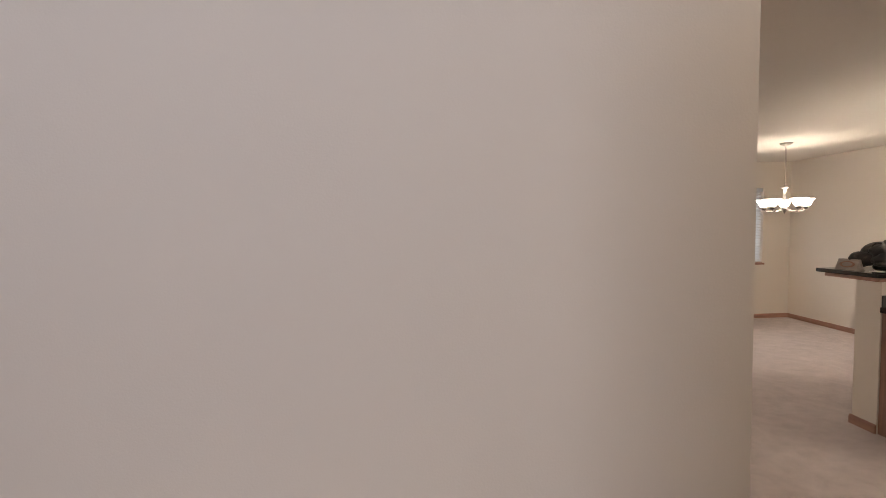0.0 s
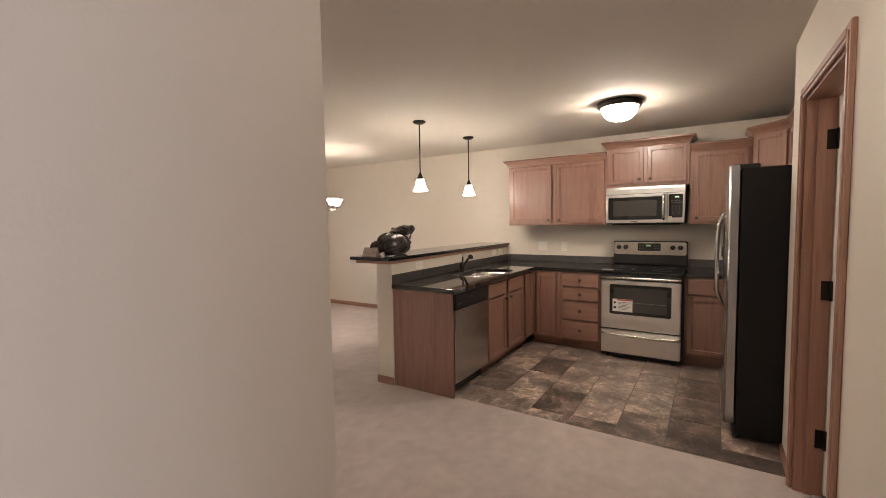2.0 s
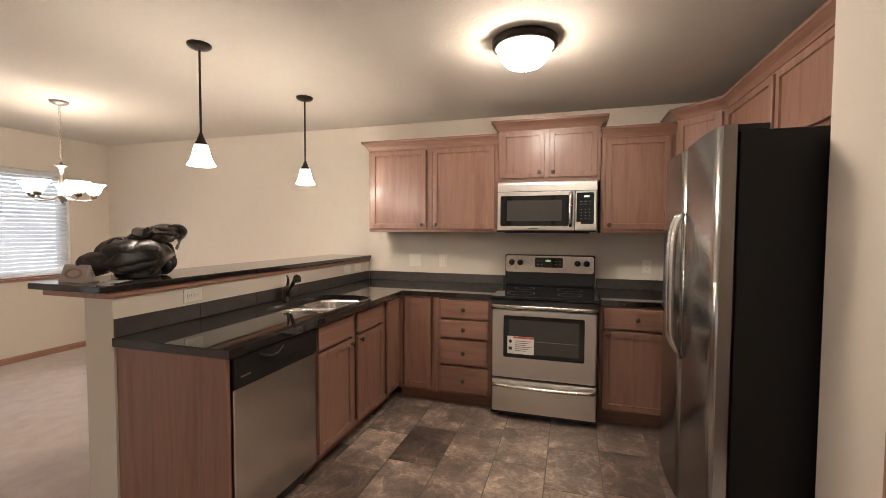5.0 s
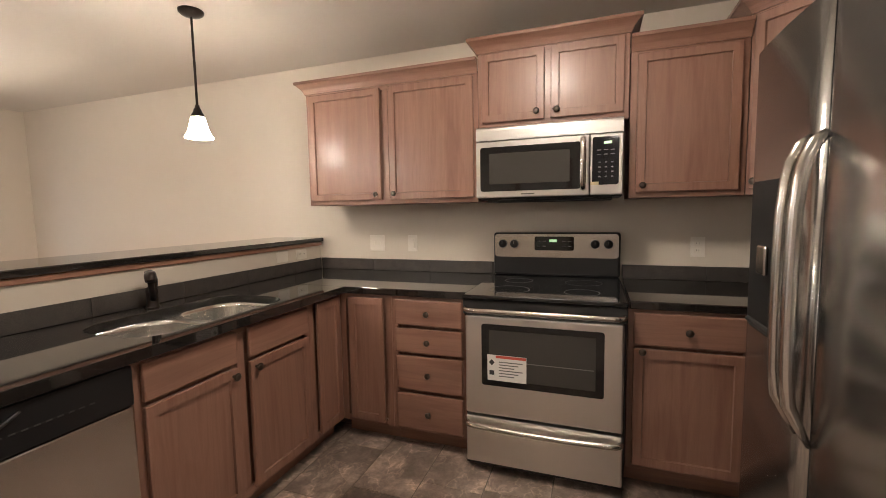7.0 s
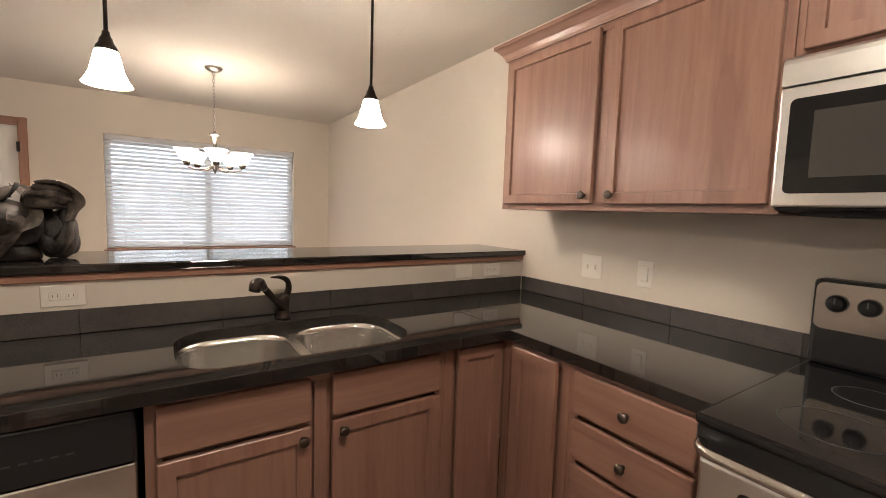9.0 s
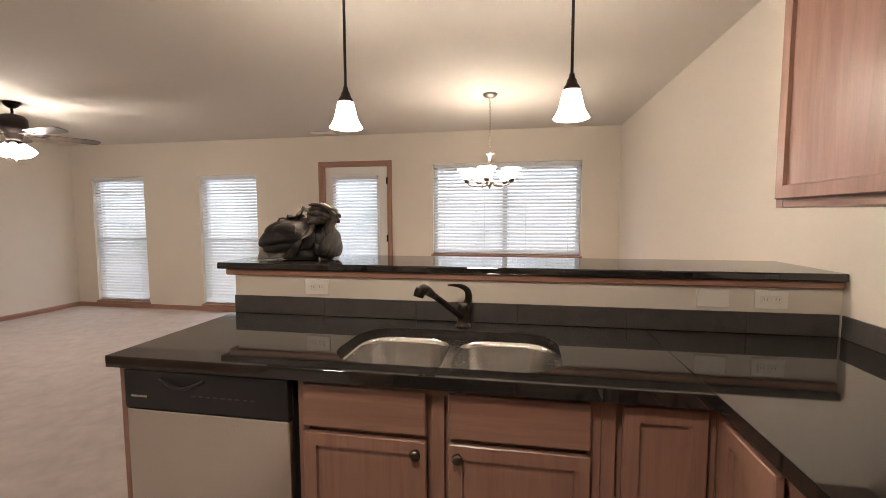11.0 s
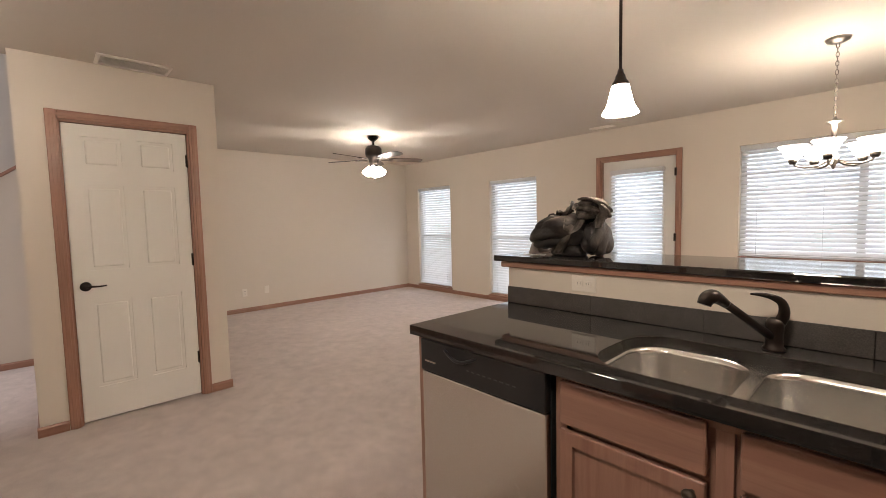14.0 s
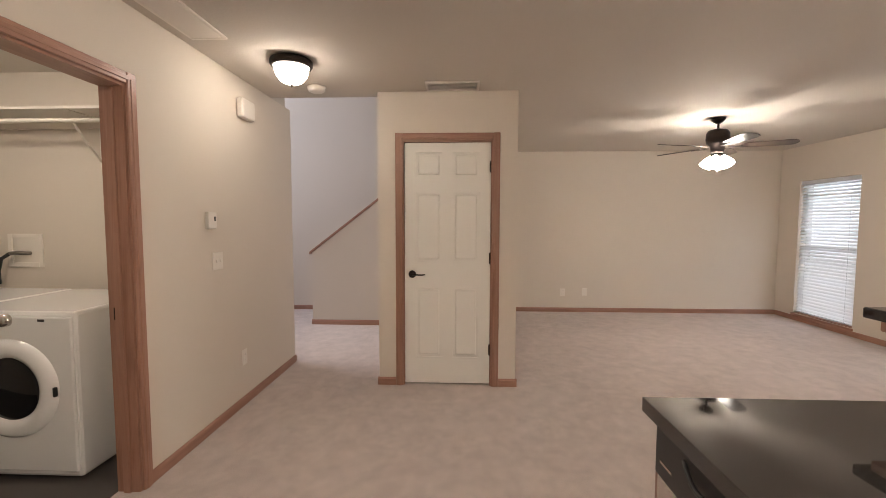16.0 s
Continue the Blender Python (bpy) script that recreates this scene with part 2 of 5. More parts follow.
def eased(points, radii=None, k=5):
    """Points, and radii if given, of a smooth curve through the points given."""
    rows = [Vector((*p, r)) for p, r in zip(points, radii or [1.0] * len(points))]
    out = []
    for i in range(len(rows) - 1):
        a, b, c, d = rows[max(i - 1, 0)], rows[i], rows[i + 1], rows[min(i + 2, len(rows) - 1)]
        for j in range(k):
            t = j / k
            out.append(0.5 * (2 * b + (c - a) * t + (2 * a - 5 * b + 4 * c - d) * t * t + (3 * b - a - 3 * c + d) * t ** 3))
    out.append(rows[-1])
    pts = [tuple(v[:3]) for v in out]
    return (pts, [v[3] for v in out]) if radii else pts


def prism(outline, depth, m=None, bm=None, bevel=0.0):
    """A plate with the outline (x, y), from z 0 to depth."""
    t = bmesh.new()
    f = t.faces.new([t.verts.new((x, y, 0)) for x, y in outline])
    g = bmesh.ops.extrude_face_region(t, geom=[f])
    bmesh.ops.translate(t, vec=(0, 0, depth), verts=[v for v in g["geom"] if isinstance(v, bmesh.types.BMVert)])
    bmesh.ops.recalc_face_normals(t, faces=t.faces)
    if bevel:
        bmesh.ops.bevel(t, geom=t.edges[:], offset=bevel, segments=2, affect="EDGES", profile=0.5)
    if m is not None:
        bmesh.ops.transform(t, matrix=m, verts=t.verts)
    if bm is None:
        return t
    add(bm, t)
    return bm


def mesh_of(name, bm, material):
    me = bpy.data.meshes.new(name)
    bm.to_mesh(me)
    bm.free()
    me.materials.append(material)
    return me


def part(name, bm, material, parent, label=""):
    """Links bm as one mesh object under parent."""
    ob = new(name, mesh_of(name, bm, material))
    ob.parent = parent
    if label:
        tagged(ob, label)
    return ob


def piece(name, me, parent, m):
    ob = new(name, me)
    ob.parent = parent
    ob.matrix_basis = m
    return ob


def thing(name, m, label, category, group="", kind=""):
    ob = new(name)
    ob.empty_display_size = 0.1
    ob.matrix_basis = m
    return tagged(ob, label, category, group, kind)


def solo(name, bm, material, label, category, group="", kind="", m=None):
    ob = new(name, mesh_of(name, bm, material))
    if m is not None:
        ob.matrix_basis = m
    return tagged(ob, label, category, group, kind)


def structure(name, bm, material, label, category):
    return solo(name, bm, material, label, category, kind="structure")


def rounded(x0, x1, y0, y1, r, n=6):
    """The outline of a rectangle with round corners, anticlockwise."""
    pts = []
    for cx, cy, a in ((x1 - r, y0 + r, -90), (x1 - r, y1 - r, 0), (x0 + r, y1 - r, 90), (x0 + r, y0 + r, 180)):
        for k in range(n + 1):
            t = radians(a + 90 * k / n)
            pts.append((cx + r * math.cos(t), cy + r * math.sin(t)))
    return pts


# ---- structure ----
TOP = 2.43            # ceiling
E, N, W, S = 6.70, 6.65, -1.16, -0.22   # faces of the outer walls
HALL = 0.30           # face of the wall beside the laundry


def wall_run(axis, u0, u1, v0, v1, z1, holes=()):
    """A wall along x or y, from v0 to v1 thick, with holes (u0, u1, z0, z1) right through it."""
    bm = bmesh.new()
    cuts = sorted({u0, u1, *(h[0] for h in holes), *(h[1] for h in holes)})
    for a, b in zip(cuts, cuts[1:]):
        spans, low = [], 0.0
        for h in sorted((h for h in holes if h[0] <= a and b <= h[1]), key=lambda h: h[2]):
            spans.append((low, h[2]))
            low = h[3]
        spans.append((low, z1))
        for p, q in spans:
            if q - p > 1e-4:
                box(bm, *((a, b, v0, v1) if axis == "x" else (v0, v1, a, b)), p, q)
    bmesh.ops.remove_doubles(bm, verts=bm.verts, dist=1e-5)
    return bm


WIN1, WIN2, PATIO, WIN3 = (-0.80, 0.105, 0.10, 1.945), (1.02, 1.925, 0.10, 1.945), (2.91, 3.83, 0.0, 2.04), (4.425, 6.265, 0.872, 2.03)
LAUNDRY = (3.305, 4.16, 0.0, 2.045)
CLOSET = (1.44, 2.19, 0.0, 2.045)
structure("wall_north", wall_run("x", W - 0.12, E + 0.12, N, N + 0.16, TOP, [WIN1, WIN2, PATIO, WIN3]), WALL, "cream painted wall with windows and a patio door", "wall")
structure("wall_east", wall_run("y", S - 0.12, N, E, E + 0.12, TOP), WALL, "cream painted kitchen and dining wall", "wall")
structure("wall_south", wall_run("x", 4.552, E, S - 0.12, S, TOP), WALL, "cream painted wall behind the refrigerator", "wall")
structure("wall_laundry_front", wall_run("x", 1.30, 4.55, HALL - 0.12, HALL, TOP, [LAUNDRY]), WALL, "cream painted hall wall with the laundry doorway", "wall")
structure("wall_laundry_side", wall_run("y", -2.0, HALL - 0.12, 4.44, 4.55, TOP), WALL, "cream painted laundry partition wall", "wall")
structure("wall_laundry_back", wall_run("x", 1.42, 4.44, -2.12, -2.0, TOP), WALL, "cream painted back wall of the laundry", "wall")
structure("wall_laundry_west", wall_run("y", -2.0, HALL - 0.12, 2.26, 2.38, TOP), WALL, "cream painted laundry wall with a shelf", "wall")
structure("wall_entry_side", wall_run("y", -3.0, HALL - 0.12, 1.30, 1.42, TOP), WALL, "cream painted entry wall", "wall")
structure("wall_west", wall_run("y", -3.0, N + 0.16, W - 0.12, W, 5.0), WALL, "tall cream painted wall by the stairs", "wall")
structure("wall_entry", wall_run("x", W, 1.42, -3.12, -3.0, 5.0, [(-0.9, 1.1, 2.7, 4.6)]), WALL, "cream painted entry wall, out of view, with an assumed high opening", "wall")
structure("wall_closet_south", wall_run("x", -0.20, 1.845, 1.243, 1.363, 5.0), WALL, "tall cream painted wall beside the closet", "wall")
structure("wall_closet_front", wall_run("y", 1.363, 2.265, 1.725, 1.845, TOP, [CLOSET]), WALL, "cream painted wall with the closet door", "wall")
structure("wall_closet_north", wall_run("x", W, 1.845, 2.265, 2.385, 5.0), WALL, "cream painted wall between closet and living room", "wall")
structure("wall_stair_upper", wall_run("y", 1.363, 2.265, -0.31, -0.20, 5.0), WALL, "cream painted wall beside the upper stairs", "wall")
bm = bmesh.new()
box(bm, 1.70, 1.82, -3.0, 1.243, TOP + 0.12, 5.0)
structure("wall_upper_landing", bm, WALL, "cream painted wall over the entry", "wall")
bm = bmesh.new()
box(bm, 1.70, 4.55, -2.12, N + 0.16, TOP, TOP + 0.12)
box(bm, 4.55, E + 0.12, S - 0.12, N + 0.16, TOP, TOP + 0.12)
box(bm, 1.42, 1.70, -2.12, HALL, TOP, TOP + 0.12)
box(bm, W - 0.12, 1.70, 2.385, N + 0.16, TOP, TOP + 0.12)
box(bm, -0.2, 1.70, 1.363, 2.385, TOP, TOP + 0.12)
structure("ceiling", bm, CEIL, "textured off-white ceiling", "ceiling")
bm = bmesh.new()
box(bm, W - 0.12, 1.82, -3.12, 2.385, 5.0, 5.1)
structure("ceiling_stairwell", bm, CEIL, "high ceiling over the stairs", "ceiling")

VX = 4.26             # where carpet meets vinyl
bm = bmesh.new()
box(bm, W - 0.12, 1.42, -3.12, N, -0.1, 0.0)
box(bm, 1.42, VX, -2.12, N, -0.1, 0.0)
box(bm, VX, E, 3.06, N, -0.1, 0.0)
structure("floor", bm, CARPET, "beige cut pile carpet with tread marks", "carpet")
bm = bmesh.new()
box(bm, W - 0.12, 1.42, -3.12, N + 0.16, -0.25, -0.11)
box(bm, 1.42, 4.55, -2.12, N + 0.16, -0.25, -0.11)
box(bm, 4.55, E + 0.12, S - 0.12, N + 0.16, -0.25, -0.11)
structure("floor_slab", bm, GROUT, "concrete slab under the floor", "floor")
bm = bmesh.new()
box(bm, VX, E, S, 3.06, -0.1, -0.004)
vinyl_floor = structure("floor_kitchen", bm, GROUT, "slate-look vinyl tile floor in brown tones", "floor")
bm = bmesh.new()
box(bm, 2.38, 4.44, -2.0, 0.18, 0.0, 0.006)
structure("floor_laundry", bm, mat("dark_laundry_vinyl", (0.07, 0.06, 0.055), 0.5), "dark vinyl floor of the laundry", "floor")

# area lamp standing in for the entry's daylight; the high opening is assumed, unseen
entry_day = new("entry_daylight_area", bpy.data.lights.new("entry_daylight_area", "AREA"))
entry_day.data.shape, entry_day.data.size, entry_day.data.size_y = "RECTANGLE", 1.9, 1.8
entry_day.data.energy, entry_day.data.color = 72, (0.75, 0.80, 1.0)
entry_day.matrix_world = look((0.1, -2.98, 3.65), (0.6, 1.2, 1.6))


# ---- cabinets ----
# A cabinet's own frame: x to the right along its front, y into the wall, z up; y 0 is the face frame.
DOOR_T = 0.02


def shaker(w, h):
    """A frame-and-panel door, from (0, -t, 0) to (w, 0, h): the panel is sunk into the frame."""
    bm = box(bmesh.new(), 0, w, -DOOR_T, 0, 0, h, 0.003)
    f = max((f for f in bm.faces if f.normal.y < -0.9), key=lambda f: f.calc_area())
    bmesh.ops.inset_region(bm, faces=[f], thickness=0.055)
    g = bmesh.ops.inset_region(bm, faces=[f], thickness=0.004, depth=-0.011)
    return bm


def slab(w, h):
    """A plain drawer front with rounded edges."""
    bm = bmesh.new()
    box(bm, 0, w, -DOOR_T, 0, 0, h, 0.006)
    return bm


KNOB = mesh_of("knob", lathe([(0, 0), (0.007, 0), (0.006, 0.010), (0.012, 0.016), (0.0165, 0.021), (0.0165, 0.025), (0.011, 0.030), (0, 0.031)], 16), KNOB_METAL)


def front(cab, name, x0, x1, z0, z1, knob=None):
    """Hangs a door or a drawer on a cabinet; knob: its place on the front, in metres from the lower left corner."""
    ob = part(name, (shaker if name == "door" else slab)(x1 - x0, z1 - z0), OAK if name == "door" else OAK_X, cab)
    ob.location = (x0, -0.001, z0)
    if knob:
        piece("knob", KNOB, ob, pose(knob[0], -DOOR_T, knob[1], 90))
    return ob


def crown(path, z0, z1, out=0.055):
    """A cove moulding along path (x, y), stepping outwards as it rises; the ends are cut square."""
    prof = [(0.0, 0.0), (0.008, 0.0), (0.012, 0.012), (0.022, 0.03), (0.040, 0.048), (0.048, 0.055), (0.055, 0.058), (0.055, 0.075), (0.0, 0.075)]
    k, q = (z1 - z0) / 0.075, out / 0.055
    bm = bmesh.new()
    pts = [Vector(p) for p in path]
    rings = []
    for i, p in enumerate(pts):
        dirs = []
        if i > 0:
            dirs.append((pts[i] - pts[i - 1]).normalized())
        if i < len(pts) - 1:
            dirs.append((pts[i + 1] - pts[i]).normalized())
        outs = [Vector((d.y, -d.x)) for d in dirs]
        o = outs[0] if len(outs) == 1 else (outs[0] + outs[1]) / (1 + outs[0].dot(outs[1]))
        rings.append([bm.verts.new((p.x + o.x * a * q, p.y + o.y * a * q, z0 + b * k)) for a, b in prof])
    n = len(prof)
    for a, b in zip(rings, rings[1:]):
        for j in range(n):
            bm.faces.new((a[j], a[(j + 1) % n], b[(j + 1) % n], b[j]))
    bm.faces.new(rings[0])
    bm.faces.new(rings[-1][::-1])
    bmesh.ops.recalc_face_normals(bm, faces=bm.faces)
    return bm


def carcass(c, w, d, z0, z1, rail=0.038, splits=(), toe=0.0, closed=True):
    """Panels and face frame of a cabinet; splits: x of further stiles."""
    a = z0 + toe
    for x in (0, w - 0.016):
        part("side_panel", box(bmesh.new(), x, x + 0.016, 0.019, d, a, z1), OAK, c)
    part("back_panel", box(bmesh.new(), 0.016, w - 0.016, d - 0.008, d, a, z1), OAK, c)
    part("bottom_panel", box(bmesh.new(), 0.016, w - 0.016, 0.019, d - 0.008, a, a + 0.016), OAK_X, c)
    if closed:
        part("top_panel", box(bmesh.new(), 0.016, w - 0.016, 0.019, d - 0.008, z1 - 0.016, z1), OAK_X, c)
    part("inner_panel", box(bmesh.new(), 0.016, w - 0.016, 0.0195, 0.024, a + 0.016, z1 - 0.016), OAK, c)
    for x in (0, w - rail):
        part("stile", box(bmesh.new(), x, x + rail, 0, 0.019, a, z1, 0.001), OAK, c)
    for z in (a, z1 - rail):
        part("rail", box(bmesh.new(), rail, w - rail, 0, 0.019, z, z + rail, 0.001), OAK_X, c)
    for x in splits:
        part("stile", box(bmesh.new(), x - rail / 2, x + rail / 2, 0, 0.019, a + rail, z1 - rail, 0.001), OAK, c)
    if toe:
        part("toe_kick", box(bmesh.new(), 0, w, 0.075, 0.09, z0 + 0.001, a), OAK_X, c)


def east(y):
    """The frame of a cabinet on the east wall whose left end is at y."""
    return pose(6.37, y, 0, 0, 0, -90)


UP = "wall cabinets"
c = thing("wall_cabinet", east(2.886), "stained oak two-door wall cabinet on the cream wall", "cabinet", UP)
carcass(c, 1.186, 0.328, 1.385, 2.13, splits=[0.585])
front(c, "door", 0.028, 0.555, 1.412, 2.105, (0.495, 0.035))
front(c, "door", 0.615, 1.160, 1.412, 2.105, (0.035, 0.035))
part("crown", crown([(0, 0.32), (0, 0), (1.186, 0)], 2.12, 2.195), OAK_X, c)

c = thing("wall_cabinet", east(1.698), "stained oak two-door cabinet above the microwave", "cabinet", UP)
carcass(c, 0.80, 0.328, 1.793, 2.23, splits=[0.39])
front(c, "door", 0.022, 0.374, 1.828, 2.208, (0.312, 0.040))
front(c, "door", 0.408, 0.776, 1.828, 2.208, (0.034, 0.040))
part("crown", crown([(0, 0.32), (0, 0), (0.80, 0), (0.80, 0.32)], 2.22, 2.295), OAK_X, c)

c = thing("wall_cabinet", east(0.893), "stained oak single-door wall cabinet beside the microwave", "cabinet", UP)
carcass(c, 0.515, 0.328, 1.385, 2.13)
front(c, "door", 0.032, 0.485, 1.412, 2.105, (0.032, 0.035))
part("crown", crown([(0, 0), (0.515, 0)], 2.12, 2.195), OAK_X, c)

# diagonal corner cabinet
c = thing("corner_wall_cabinet", pose(6.37, 0.375, 0, 0, 0, -135), "stained oak diagonal corner wall cabinet", "cabinet", UP)
bm = bmesh.new()
prism([(0, 0.019), (0.354, 0.019), (0.573, 0.24), (0.178, 0.62), (-0.235, 0.235)], 0.845, pose(0, 0, 1.385), bm)
box(bm, 0, 0.038, 0, 0.019, 1.385, 2.23, 0.001)
box(bm, 0.316, 0.354, 0, 0.019, 1.385, 2.23, 0.001)
box(bm, 0.038, 0.316, 0, 0.019, 1.385, 1.423)
box(bm, 0.038, 0.316, 0, 0.019, 2.192, 2.23)
part("body", bm, OAK, c)
front(c, "door", 0.024, 0.330, 1.412, 2.205, (0.03, 0.035))
part("crown", crown([(-0.225, 0.225), (0, 0), (0.354, 0), (0.36, 0.006)], 2.22, 2.295), OAK_X, c)

c = thing("fridge_cabinet", pose(6.115, 0.115, 0, 0, 0, 180), "stained oak two-door cabinet above the refrigerator", "cabinet", UP)
carcass(c, 1.535, 0.33, 1.83, 2.23, splits=[0.70])
front(c, "door", 0.026, 0.682, 1.855, 2.205, (0.625, 0.032))
front(c, "door", 0.718, 1.374, 1.855, 2.205, (0.03, 0.032))
part("crown", crown([(0, 0), (1.535, 0)], 2.22, 2.295), OAK_X, c)

BASE = "base cabinets"
CT = 0.872            # underside of the worktop


def pen(x):
    """The frame of a base cabinet in the peninsula whose left end is at x."""
    return pose(x, 2.464, 0)


c = thing("sink_base_cabinet", pen(4.848), "stained oak sink base cabinet with two doors", "cabinet", BASE)
carcass(c, 0.902, 0.575, 0, CT, splits=[0.445], toe=0.10, closed=False)
front(c, "drawer_front", 0.024, 0.412, 0.716, 0.850)
front(c, "drawer_front", 0.478, 0.874, 0.716, 0.850)
front(c, "door", 0.024, 0.412, 0.125, 0.700, (0.360, 0.545))
front(c, "door", 0.478, 0.874, 0.125, 0.700, (0.030, 0.545))
c = thing("corner_base_cabinet", pen(5.751), "stained oak narrow corner base cabinet in the peninsula", "cabinet", BASE)
carcass(c, 0.289, 0.575, 0, CT, toe=0.10)
front(c, "door", 0.052, 0.262, 0.125, 0.852)
c = thing("corner_base_cabinet", pose(6.04, 2.462, 0, 0, 0, -90), "stained oak narrow corner base cabinet on the wall run", "cabinet", BASE)
carcass(c, 0.337, 0.64, 0, CT, toe=0.10)
front(c, "door", 0.066, 0.288, 0.125, 0.852)
c = thing("drawer_base_cabinet", pose(6.04, 2.124, 0, 0, 0, -90), "stained oak base cabinet with four drawers", "cabinet", BASE)
carcass(c, 0.445, 0.64, 0, CT, toe=0.10)
for z0, z1 in ((0.710, 0.852), (0.556, 0.692), (0.342, 0.538), (0.118, 0.322)):
    front(c, "drawer_front", 0.028, 0.417, z0, z1, (0.195, (z1 - z0) / 2))
c = thing("base_cabinet", pose(6.04, 0.905, 0, 0, 0, -90), "stained oak base cabinet with a drawer over a door", "cabinet", BASE)
carcass(c, 0.50, 0.64, 0, CT, toe=0.10)
front(c, "drawer_front", 0.024, 0.468, 0.706, 0.856, (0.222, 0.075))
front(c, "door", 0.024, 0.468, 0.125, 0.690, (0.036, 0.555))
c = thing("base_cabinet", pose(6.04, 0.404, 0, 0, 0, -90), "stained oak corner base cabinet beside the refrigerator", "cabinet", BASE)
carcass(c, 0.616, 0.64, 0, CT, toe=0.10)
bm = bmesh.new()
box(bm, 4.214, 4.234, 2.447, 3.058, 0.001, CT, 0.001)
solo("end_panel", bm, OAK, "stained oak end panel beside the dishwasher", "panel")

# dishwasher
c = thing("dishwasher", pose(4.238, 2.464, 0), "stainless steel dishwasher with a black control panel", "dishwasher")
bm = bmesh.new()
box(bm, 0.006, 0.594, 0.0, 0.56, 0.10, 0.868)
part("body", bm, DARK, c)
bm = bmesh.new()
box(bm, 0.006, 0.594, -0.028, 0.0, 0.115, 0.728, 0.006)
part("door", bm, STEEL_V, c)
bm = bmesh.new()
box(bm, 0.006, 0.594, -0.034, 0.0, 0.732, 0.862, 0.006)
p = part("control_panel", bm, BLACK, c, "black plastic control panel")
bm = bmesh.new()
pts = [(0.15, -0.036, 0.842)] + [(0.15 + 0.16 * k / 10, -0.036 - 0.012 * math.sin(math.pi * k / 10), 0.842 - 0.026 * math.sin(math.pi * k / 10)) for k in range(1, 10)] + [(0.31, -0.036, 0.842)]
part("handle", tube(pts, 0.006, 8), BLACK, p)
for k in range(9):
    bm = bmesh.new()
    box(bm, 0.26 + 0.026 * k, 0.274 + 0.026 * k, -0.0352, -0.034, 0.786, 0.790)
    part("button_mark", bm, RING, p)
bm = bmesh.new()
box(bm, 0.035, 0.095, -0.0352, -0.034, 0.772, 0.779)
part("badge", bm, SATIN, p)
bm = bmesh.new()
box(bm, 0.01, 0.59, 0.05, 0.07, 0.004, 0.10)
part("kick_plate", bm, DARK, c)

# ---- worktop ----
CTZ = 0.910
SX0, SX1, SY0, SY1 = 4.920, 5.660, 2.492, 2.912      # sink cut-out
def stone_slab(*loops):
    """A worktop slab: the first loop is its outline, the others are cut out of it; the upper edges are eased."""
    bm = bmesh.new()
    edges = []
    for loop in loops:
        vs = [bm.verts.new((x, y, CTZ)) for x, y in loop]
        edges += [bm.edges.new((vs[k], vs[(k + 1) % len(vs)])) for k in range(len(vs))]
    bmesh.ops.triangle_fill(bm, use_beauty=True, edges=edges)
    g = bmesh.ops.extrude_face_region(bm, geom=bm.faces[:])
    bmesh.ops.translate(bm, vec=(0, 0, -0.038), verts=[v for v in g["geom"] if isinstance(v, bmesh.types.BMVert)])
    bmesh.ops.recalc_face_normals(bm, faces=bm.faces)
    sharp = [e for e in bm.edges if len(e.link_faces) == 2 and e.calc_face_angle(0) > 1.2 and all(abs(v.co.z - CTZ) < 1e-4 for v in e.verts)]
    bmesh.ops.bevel(bm, geom=sharp, offset=0.002, segments=2, affect="EDGES", profile=0.5)
    return bm


c = thing("worktop", pose(0, 0, 0), "dark polished stone worktop round the corner with a sink cut-out", "worktop")
part("peninsula_slab", stone_slab([(4.197, 2.414), (6.0155, 2.414), (6.0155, 3.058), (4.197, 3.058)], rounded(SX0, SX1, SY0, SY1, 0.13, 8)), STONE, c)
part("wall_slab", stone_slab([(6.016, 1.676), (E - 0.002, 1.676), (E - 0.002, 3.058), (6.016, 3.058)]), STONE, c)
bm = bmesh.new()
box(bm, 6.016, E - 0.002, S + 0.002, 0.900, CTZ - 0.038, CTZ, 0.004)
solo("worktop", bm, STONE, "dark speckled polished stone worktop beside the stove", "worktop")

# low backsplash of stone tiles
sp = thing("backsplash", pose(0, 0, 0), "low backsplash of dark stone tiles", "backsplash")
part("joint_bed", box(bmesh.new(), 4.207, E - 0.012, 3.052, 3.0585, CTZ + 0.0005, CTZ + 0.082), JOINT, sp)
part("joint_bed", box(bmesh.new(), E - 0.0065, E - 0.0005, 1.68, 3.046, CTZ + 0.0005, CTZ + 0.082), JOINT, sp)
part("joint_bed", box(bmesh.new(), E - 0.0065, E - 0.0005, S + 0.01, 0.899, CTZ + 0.0005, CTZ + 0.082), JOINT, sp)
TILE_N = mesh_of("splash_tile", box(bmesh.new(), 0.001, 0.444, 0, 0.01, 0, 0.082, 0.0015), HONED)
xs = 4.206
for w in (0.452, 0.430, 0.430, 0.430, 0.430, 0.309):
    part("splash_tile", box(bmesh.new(), xs + 0.0006, xs + w - 0.0006, 3.047, 3.0515, CTZ + 0.001, CTZ + 0.084, 0.0015), HONED, sp)
    xs += w
for y in (2.592, 2.146, 1.70, 0.455, 0.010):
    piece("splash_tile", TILE_N, sp, pose(E - 0.012, y, CTZ + 0.001, 0, 0, 90) @ pose(0, -0.01, 0))

# sink
c = thing("sink", pose(0, 0, 0), "stainless steel double-bowl undermount sink", "sink")


